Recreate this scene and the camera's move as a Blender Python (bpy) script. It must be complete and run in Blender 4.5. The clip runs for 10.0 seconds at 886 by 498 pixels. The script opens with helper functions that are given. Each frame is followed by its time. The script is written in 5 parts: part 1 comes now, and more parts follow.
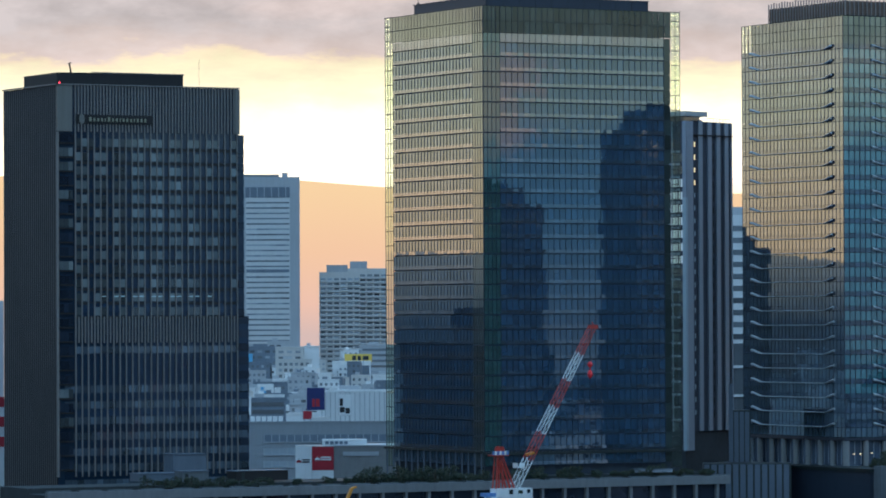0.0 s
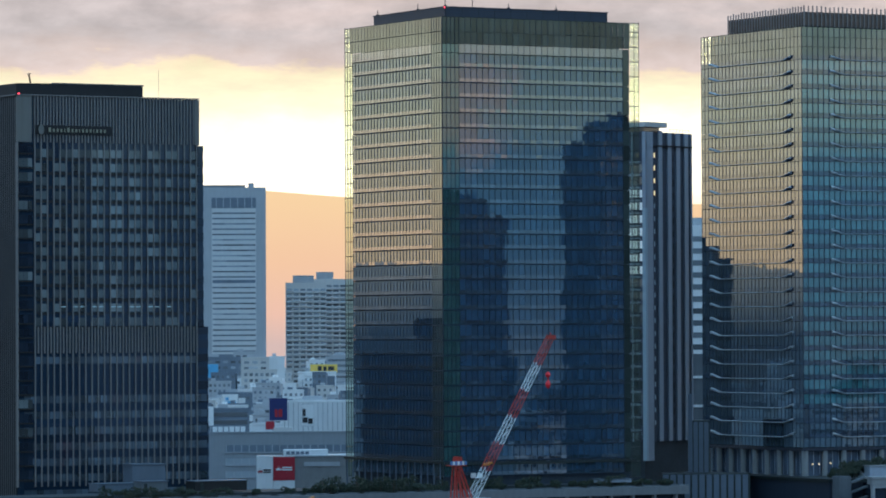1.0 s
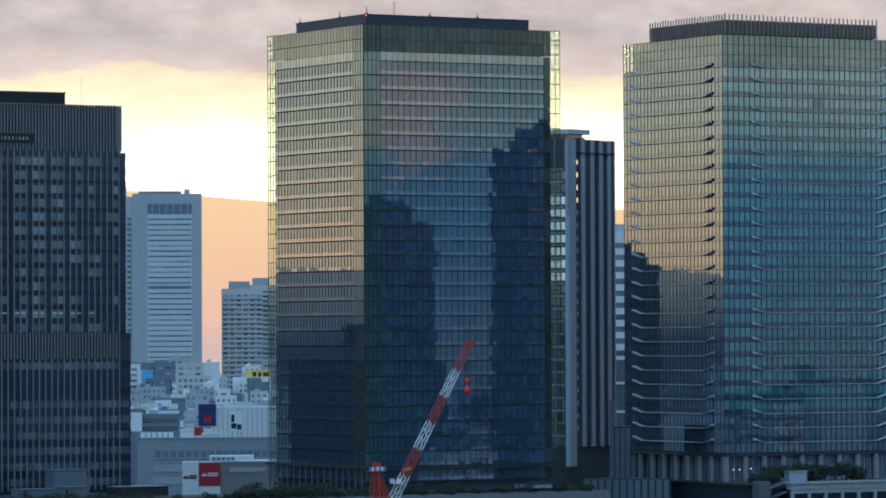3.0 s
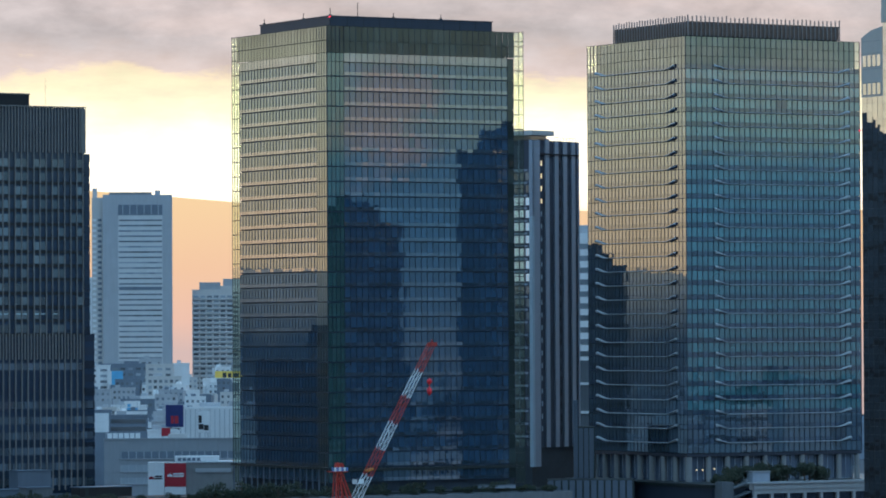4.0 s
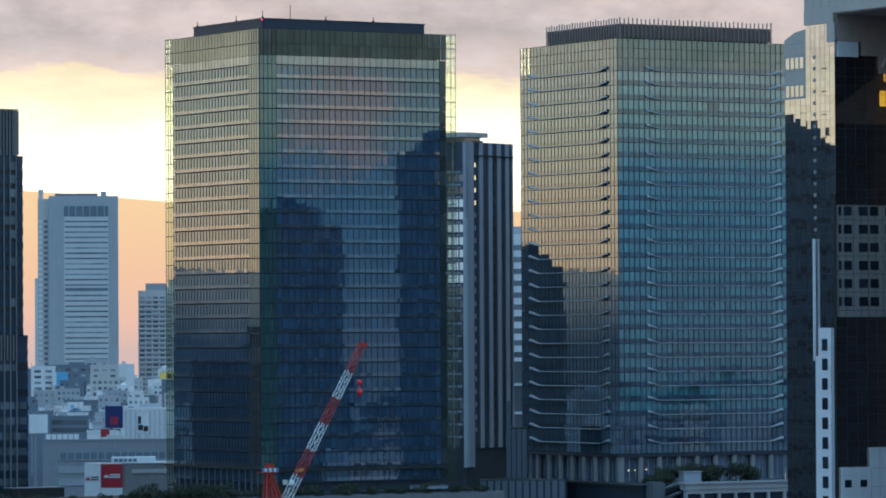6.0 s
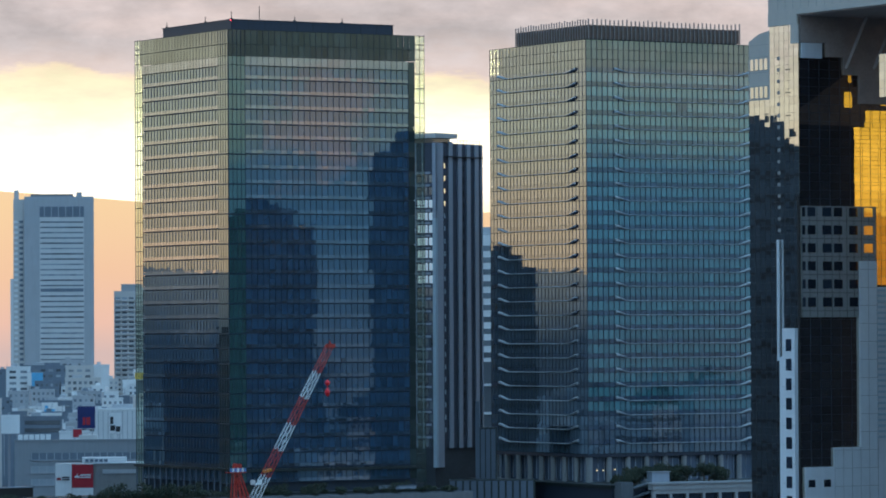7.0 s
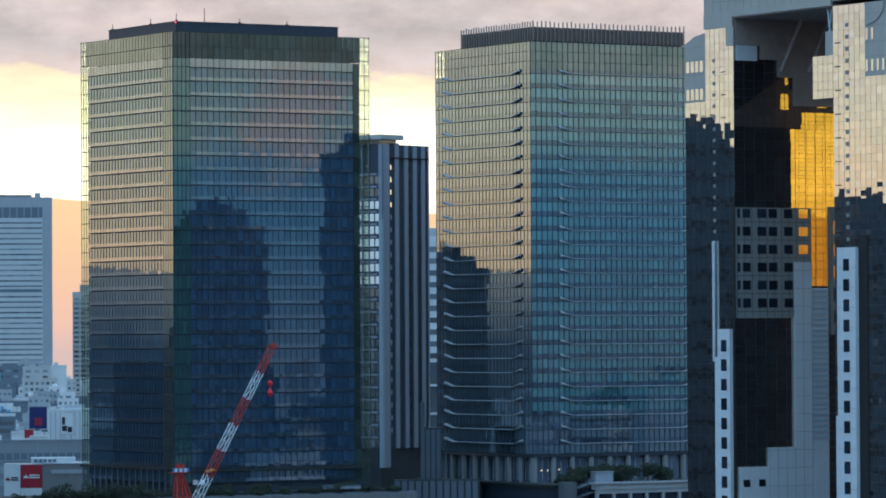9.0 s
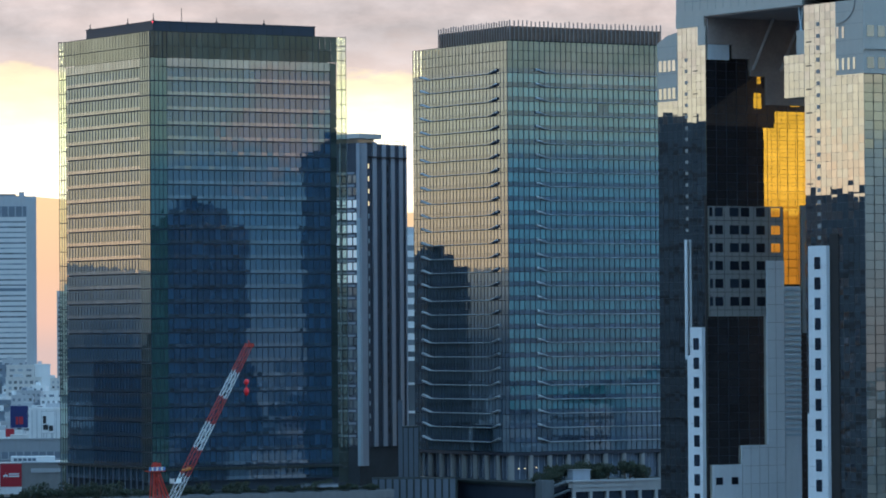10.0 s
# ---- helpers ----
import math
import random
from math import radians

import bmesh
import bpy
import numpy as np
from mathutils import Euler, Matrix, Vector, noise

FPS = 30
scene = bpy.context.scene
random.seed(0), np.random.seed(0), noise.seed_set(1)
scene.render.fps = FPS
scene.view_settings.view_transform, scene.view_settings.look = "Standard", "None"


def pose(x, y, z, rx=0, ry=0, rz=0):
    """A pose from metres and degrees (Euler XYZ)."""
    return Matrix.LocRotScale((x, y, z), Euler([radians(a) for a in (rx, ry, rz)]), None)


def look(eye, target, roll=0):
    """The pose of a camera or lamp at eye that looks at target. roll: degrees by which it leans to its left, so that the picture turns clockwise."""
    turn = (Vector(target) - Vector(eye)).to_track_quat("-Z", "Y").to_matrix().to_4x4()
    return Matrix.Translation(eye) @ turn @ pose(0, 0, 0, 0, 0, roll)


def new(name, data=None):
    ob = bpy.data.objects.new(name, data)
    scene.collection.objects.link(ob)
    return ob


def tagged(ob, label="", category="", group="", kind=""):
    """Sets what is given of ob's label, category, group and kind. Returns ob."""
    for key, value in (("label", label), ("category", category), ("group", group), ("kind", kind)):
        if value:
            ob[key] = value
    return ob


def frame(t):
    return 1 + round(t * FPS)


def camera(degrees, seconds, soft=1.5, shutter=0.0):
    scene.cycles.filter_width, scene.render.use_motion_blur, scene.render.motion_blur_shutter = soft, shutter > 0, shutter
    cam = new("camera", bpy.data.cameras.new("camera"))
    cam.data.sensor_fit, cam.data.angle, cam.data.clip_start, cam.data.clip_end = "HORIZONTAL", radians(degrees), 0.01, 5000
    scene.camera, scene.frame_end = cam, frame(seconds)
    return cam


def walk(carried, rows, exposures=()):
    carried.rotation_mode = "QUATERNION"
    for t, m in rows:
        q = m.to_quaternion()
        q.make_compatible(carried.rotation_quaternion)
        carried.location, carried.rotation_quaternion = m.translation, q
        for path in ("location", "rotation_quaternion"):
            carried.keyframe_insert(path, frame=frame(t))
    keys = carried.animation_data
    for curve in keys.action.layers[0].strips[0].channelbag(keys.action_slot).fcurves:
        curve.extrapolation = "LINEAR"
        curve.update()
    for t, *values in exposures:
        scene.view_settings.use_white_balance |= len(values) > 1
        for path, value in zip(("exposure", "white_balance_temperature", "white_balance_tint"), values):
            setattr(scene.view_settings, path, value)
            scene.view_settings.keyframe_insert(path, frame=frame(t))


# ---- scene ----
cam = camera(11.807, 10.0, soft=1.85)
# seconds, eye x y z, yaw, pitch, roll
ROWS = [
    (0, -0.01, -0.01, 90.00, -28.820, 0.933, -0.241),
    (0.5, 1.16, -1.78, 89.98, -29.017, 1.007, -0.252),
    (1, 2.13, -3.62, 89.95, -29.198, 1.072, -0.242),
    (1.5, 3.07, -5.64, 89.96, -29.380, 1.127, -0.219),
    (2, 4.02, -7.79, 90.16, -29.555, 1.147, -0.251),
    (2.5, 5.01, -9.95, 90.16, -29.731, 1.144, -0.249),
    (4, 7.68, -16.59, 90.06, -30.219, 1.154, -0.262),
    (4.5, 8.63, -18.63, 90.08, -30.368, 1.160, -0.263),
    (5, 9.43, -20.53, 90.13, -30.520, 1.162, -0.252),
    (5.5, 10.40, -22.62, 90.22, -30.657, 1.158, -0.277),
    (7, 12.96, -29.19, 90.13, -31.046, 1.165, -0.307),
    (7.5, 13.88, -31.46, 90.13, -31.145, 1.163, -0.286),
    (8, 14.82, -33.72, 90.15, -31.242, 1.162, -0.311),
    (8.5, 15.63, -35.80, 90.21, -31.344, 1.162, -0.315),
    (9, 16.43, -37.94, 90.13, -31.452, 1.170, -0.313),
    (9.5, 17.29, -40.17, 90.19, -31.534, 1.164, -0.356),
    (10, 18.13, -42.52, 90.24, -31.588, 1.144, -0.394),
]


def heading(x, y, z, yaw, pitch, roll):
    a, b = radians(yaw), radians(pitch)
    far = (x - 1000 * math.sin(a) * math.cos(b), y + 1000 * math.cos(a) * math.cos(b), z + 1000 * math.sin(b))
    return look((x, y, z), far, roll)


walk(cam, [(t, heading(*p)) for t, *p in ROWS], [(0, 0.05, 6270, 10), (7.5, 0.05, 6270, 10), (10, 0.2, 6230, 10)])

# ---- world and light ----
SUN_YAW, SUN_UP = 29.5, 2.3


def link(tree, a, b):
    tree.links.new(a, b)


def node(tree, kind, **inputs):
    n = tree.nodes.new(kind)
    for key, value in inputs.items():
        n.inputs[key.replace("_", " ")].default_value = value
    return n


def maths(tree, op, a, b=None, c=None, clamp=False):
    n = tree.nodes.new("ShaderNodeMath")
    n.operation, n.use_clamp = op, clamp
    for i, v in enumerate((a, b, c)):
        if v is None:
            continue
        if isinstance(v, (int, float)):
            n.inputs[i].default_value = v
        else:
            link(tree, v, n.inputs[i])
    return n.outputs[0]


def ramp(tree, fac, stops, smooth=False):
    n = tree.nodes.new("ShaderNodeValToRGB")
    n.color_ramp.interpolation = "EASE" if smooth else "LINEAR"
    while len(n.color_ramp.elements) < len(stops):
        n.color_ramp.elements.new(0.5)
    for e, (at, col) in zip(n.color_ramp.elements, stops):
        e.position = at
        e.color = (col, col, col, 1) if isinstance(col, (int, float)) else (*col, 1)
    link(tree, fac, n.inputs[0])
    return n.outputs[0]


def blend(tree, fac, a, b, mode="MIX"):
    n = tree.nodes.new("ShaderNodeMix")
    n.data_type, n.blend_type = "RGBA", mode
    for socket, v in ((n.inputs[0], fac), (n.inputs[6], a), (n.inputs[7], b)):
        if isinstance(v, (int, float)):
            socket.default_value = v
        elif isinstance(v, tuple):
            socket.default_value = (*v, 1)
        else:
            link(tree, v, socket)
    return n.outputs[2]


def make_world():
    w = bpy.data.worlds.new("dusk_sky")
    scene.world = w
    w.use_nodes = True
    tree = w.node_tree
    bg = tree.nodes["Background"]
    coord = tree.nodes.new("ShaderNodeTexCoord").outputs["Generated"]
    xyz = tree.nodes.new("ShaderNodeSeparateXYZ")
    link(tree, coord, xyz.inputs[0])
    sx, sy = math.sin(radians(SUN_YAW)), math.cos(radians(SUN_YAW))
    facing = maths(tree, "ADD", maths(tree, "MULTIPLY", xyz.outputs[0], sx), maths(tree, "MULTIPLY", xyz.outputs[1], sy))
    # long flat clouds
    stretch = tree.nodes.new("ShaderNodeMapping")
    stretch.inputs["Scale"].default_value = (18, 18, 74)
    link(tree, coord, stretch.inputs[0])
    big = node(tree, "ShaderNodeTexNoise", Scale=1.0, Detail=7.0, Roughness=0.62)
    link(tree, stretch.outputs[0], big.inputs["Vector"])
    puffs = tree.nodes.new("ShaderNodeMapping")
    puffs.inputs["Scale"].default_value = (58, 58, 130)
    link(tree, coord, puffs.inputs[0])
    small = node(tree, "ShaderNodeTexNoise", Scale=1.0, Detail=6.0, Roughness=0.6)
    link(tree, puffs.outputs[0], small.inputs["Vector"])
    shift = maths(tree, "MULTIPLY_ADD", big.outputs[0], 0.018, -0.009)
    shift = maths(tree, "ADD", shift, maths(tree, "MULTIPLY_ADD", small.outputs[0], 0.012, -0.006))
    # the square root spreads the low sky, which alone is seen
    up = maths(tree, "MAXIMUM", xyz.outputs[2], 0.0)
    hi = maths(tree, "SQRT", maths(tree, "MAXIMUM", maths(tree, "ADD", up, maths(tree, "MULTIPLY", shift, maths(tree, "MULTIPLY", up, 18.0, clamp=True))), 0.0))
    q = math.sqrt
    west = ramp(tree, hi, [(0.0, (0.98, 0.55, 0.30)), (q(0.022), (1.05, 0.78, 0.45)), (q(0.028), (1.45, 1.18, 0.80)), (q(0.034), (1.8, 1.55, 1.20)),
                           (q(0.044), (1.65, 1.48, 1.12)), (q(0.053), (1.22, 1.10, 0.74)), (q(0.0585), (1.04, 0.92, 0.60)), (q(0.0606), (0.99, 0.80, 0.55)), (q(0.0625), (0.74, 0.60, 0.54)), (q(0.068), (0.60, 0.53, 0.51)),
                           (q(0.085), (0.64, 0.545, 0.52)), (q(0.2), (0.40, 0.60, 0.82)), (1.0, (0.41, 0.92, 1.50))])
    side = ramp(tree, hi, [(0.0, (0.95, 0.58, 0.34)), (q(0.03), (0.94, 0.69, 0.46)), (q(0.05), (0.79, 0.72, 0.53)), (q(0.08), (0.66, 0.64, 0.54)),
                           (q(0.2), (0.38, 0.62, 0.86)), (1.0, (0.42, 0.95, 1.55))])
    east = ramp(tree, hi, [(0.0, (0.10, 0.15, 0.22)), (q(0.012), (0.10, 0.18, 0.28)), (q(0.028), (0.10, 0.22, 0.36)), (q(0.040), (0.15, 0.27, 0.38)),
                           (q(0.047), (0.34, 0.44, 0.42)), (q(0.07), (0.40, 0.50, 0.46)), (q(0.2), (0.34, 0.62, 0.90)), (1.0, (0.43, 0.97, 1.58))])
    to_west = ramp(tree, facing, [(0.80, 0.0), (0.96, 1.0)], True)
    from_east = ramp(tree, maths(tree, "MULTIPLY_ADD", facing, 0.5, 0.5), [(0.25, 0.0), (0.62, 1.0)], True)
    col = blend(tree, to_west, blend(tree, from_east, east, side), west)
    # pinkish cloud patches and grain
    patch = ramp(tree, big.outputs[0], [(0.42, 0.0), (0.68, 1.0)], True)
    high = ramp(tree, hi, [(q(0.050), 0.0), (q(0.064), 1.0)])
    patch = maths(tree, "MULTIPLY", patch, maths(tree, "MULTIPLY", high, 0.45))
    col = blend(tree, patch, col, (0.78, 0.62, 0.56))
    grain = ramp(tree, small.outputs[0], [(0.32, 0.82), (0.68, 1.14)])
    grain = blend(tree, high, (1.0, 1.0, 1.0), grain)
    col = blend(tree, 1.0, col, grain, "MULTIPLY")
    # one sunlit cloud low in the south, seen in the glass
    puff = tree.nodes.new("ShaderNodeMapping")
    puff.vector_type = "TEXTURE"
    puff.inputs["Location"].default_value = (0.489, -0.870, 0.053)
    puff.inputs["Scale"].default_value = (0.018, 0.018, 0.016)
    link(tree, coord, puff.inputs[0])
    size = tree.nodes.new("ShaderNodeVectorMath")
    size.operation = "LENGTH"
    link(tree, puff.outputs[0], size.inputs[0])
    rag = maths(tree, "ADD", size.outputs["Value"], maths(tree, "MULTIPLY_ADD", small.outputs[0], 2.6, -1.3))
    rag = maths(tree, "ADD", rag, maths(tree, "MULTIPLY_ADD", big.outputs[0], 1.2, -0.6))
    lit = ramp(tree, rag, [(0.1, 0.6), (1.0, 0.0)], True)
    col = blend(tree, lit, col, (0.72, 0.48, 0.40))
    # clear air of the upper sky behind the clouds
    sky = tree.nodes.new("ShaderNodeTexSky")
    sky.sky_type, sky.sun_disc = "NISHITA", False
    sky.sun_elevation, sky.sun_rotation = radians(SUN_UP), radians(SUN_YAW)
    clear = blend(tree, 1.0, sky.outputs[0], (0.03, 0.07, 0.10), "MULTIPLY")
    above = ramp(tree, hi, [(q(0.12), 0.0), (q(0.5), 1.0)], True)
    col = blend(tree, above, col, blend(tree, 1.0, col, clear, "ADD"))
    link(tree, col, bg.inputs[0])
    bg.inputs[1].default_value = 1.0


make_world()
lamp = bpy.data.lights.new("sun", "SUN")
lamp.energy, lamp.angle, lamp.color = 0.5, radians(8), (1.0, 0.62, 0.28)
sun = new("sun", lamp)
a, b = radians(SUN_YAW), radians(SUN_UP)
sun.matrix_world = look((300 + 3000 * math.sin(a), 3000 * math.cos(a), 300 + 3000 * math.sin(b)), (300, 0, 300))

# ---- materials ----


def material(name):
    m = bpy.data.materials.new(name)
    m.use_nodes = True
    return m, m.node_tree, m.node_tree.nodes["Principled BSDF"]


def surface(name, color, rough=0.6, metal=0.0, vary=0.15, size=3.0, streak=0.0, bump=0.0, island=0.0, fine=0.6):
    """A plain building surface with grain at two sizes, rain streaks and a little relief."""
    m, tree, p = material(name)
    place = tree.nodes.new("ShaderNodeTexCoord").outputs["Object"]
    n1 = node(tree, "ShaderNodeTexNoise", Scale=1.0 / size, Detail=5.0, Roughness=0.6)
    n2 = node(tree, "ShaderNodeTexNoise", Scale=1.0 / fine, Detail=3.0)
    link(tree, place, n1.inputs["Vector"])
    link(tree, place, n2.inputs["Vector"])
    tone = maths(tree, "ADD", maths(tree, "MULTIPLY", n1.outputs[0], 0.65), maths(tree, "MULTIPLY", n2.outputs[0], 0.35))
    if streak:
        mp = tree.nodes.new("ShaderNodeMapping")
        mp.inputs["Scale"].default_value = (0.9, 0.9, 0.06)
        link(tree, place, mp.inputs[0])
        n3 = node(tree, "ShaderNodeTexNoise", Scale=1.0, Detail=4.0)
        link(tree, mp.outputs[0], n3.inputs["Vector"])
        tone = maths(tree, "ADD", maths(tree, "MULTIPLY", tone, 1 - streak), maths(tree, "MULTIPLY", n3.outputs[0], streak))
    if island:
        r = tree.nodes.new("ShaderNodeNewGeometry").outputs["Random Per Island"]
        tone = maths(tree, "ADD", maths(tree, "MULTIPLY", tone, 1 - island), maths(tree, "MULTIPLY", r, island))
    lo, hi = tuple(c * (1 - vary) for c in color), tuple(min(1, c * (1 + vary)) for c in color)
    col = ramp(tree, tone, [(0.3, lo), (0.7, hi)])
    link(tree, col, p.inputs["Base Color"])
    p.inputs["Roughness"].default_value, p.inputs["Metallic"].default_value = rough, metal
    if bump:
        bp = node(tree, "ShaderNodeBump", Strength=bump, Distance=0.05)
        link(tree, n2.outputs[0], bp.inputs["Height"])
        link(tree, bp.outputs[0], p.inputs["Normal"])
    return m


def mirror_glass(name, inner, tint, low, high, rough=0.015, vary=0.35, island=0.08):
    """Coated facade glass: a dark room behind, and a mirror that grows with the slant. Panes differ a little."""
    m, tree, p = material(name)
    r = maths(tree, "FRACT", maths(tree, "ADD", tree.nodes.new("ShaderNodeNewGeometry").outputs["Random Per Island"], tree.nodes.new("ShaderNodeObjectInfo").outputs["Random"]))
    place = tree.nodes.new("ShaderNodeTexCoord").outputs["Object"]
    n1 = node(tree, "ShaderNodeTexNoise", Scale=0.09, Detail=4.0)
    link(tree, place, n1.inputs["Vector"])
    tone = maths(tree, "ADD", maths(tree, "MULTIPLY", r, 0.6), maths(tree, "MULTIPLY", n1.outputs[0], 0.4))
    col = ramp(tree, tone, [(0.25, tuple(c * (1 - vary) for c in inner)), (0.6, inner), (0.75, tuple(c * (1 + vary) for c in inner))])
    link(tree, col, p.inputs["Base Color"])
    p.inputs["Roughness"].default_value = 0.5
    p.inputs["Specular IOR Level"].default_value = 0.0
    gl = node(tree, "ShaderNodeBsdfGlossy", Roughness=rough)
    tones = ramp(tree, r, [(0.0, tuple(c * (1 - island) for c in tint)), (1.0, tint)])
    link(tree, tones, gl.inputs["Color"])
    lw = node(tree, "ShaderNodeLayerWeight", Blend=0.5)
    fac = maths(tree, "MULTIPLY_ADD", lw.outputs["Facing"], high - low, low, clamp=True)
    mix = tree.nodes.new("ShaderNodeMixShader")
    link(tree, fac, mix.inputs[0])
    link(tree, p.outputs[0], mix.inputs[1])
    link(tree, gl.outputs[0], mix.inputs[2])
    link(tree, mix.outputs[0], tree.nodes["Material Output"].inputs[0])
    return m


def clear_glass(name, tint, shine):
    m, tree, p = material(name)
    tr = node(tree, "ShaderNodeBsdfTransparent", Color=(*tint, 1))
    gl = node(tree, "ShaderNodeBsdfGlossy", Roughness=0.02, Color=(0.75, 0.96, 0.93, 1))
    n1 = node(tree, "ShaderNodeTexNoise", Scale=0.4, Detail=3.0)
    fac = maths(tree, "MULTIPLY_ADD", n1.outputs[0], 0.1, shine - 0.05)
    mix = tree.nodes.new("ShaderNodeMixShader")
    link(tree, fac, mix.inputs[0])
    link(tree, tr.outputs[0], mix.inputs[1])
    link(tree, gl.outputs[0], mix.inputs[2])
    link(tree, mix.outputs[0], tree.nodes["Material Output"].inputs[0])
    return m


def glow(name, color, strength):
    m, tree, p = material(name)
    p.inputs["Base Color"].default_value = (*color, 1)
    p.inputs["Emission Color"].default_value = (*color, 1)
    p.inputs["Emission Strength"].default_value = strength
    return m


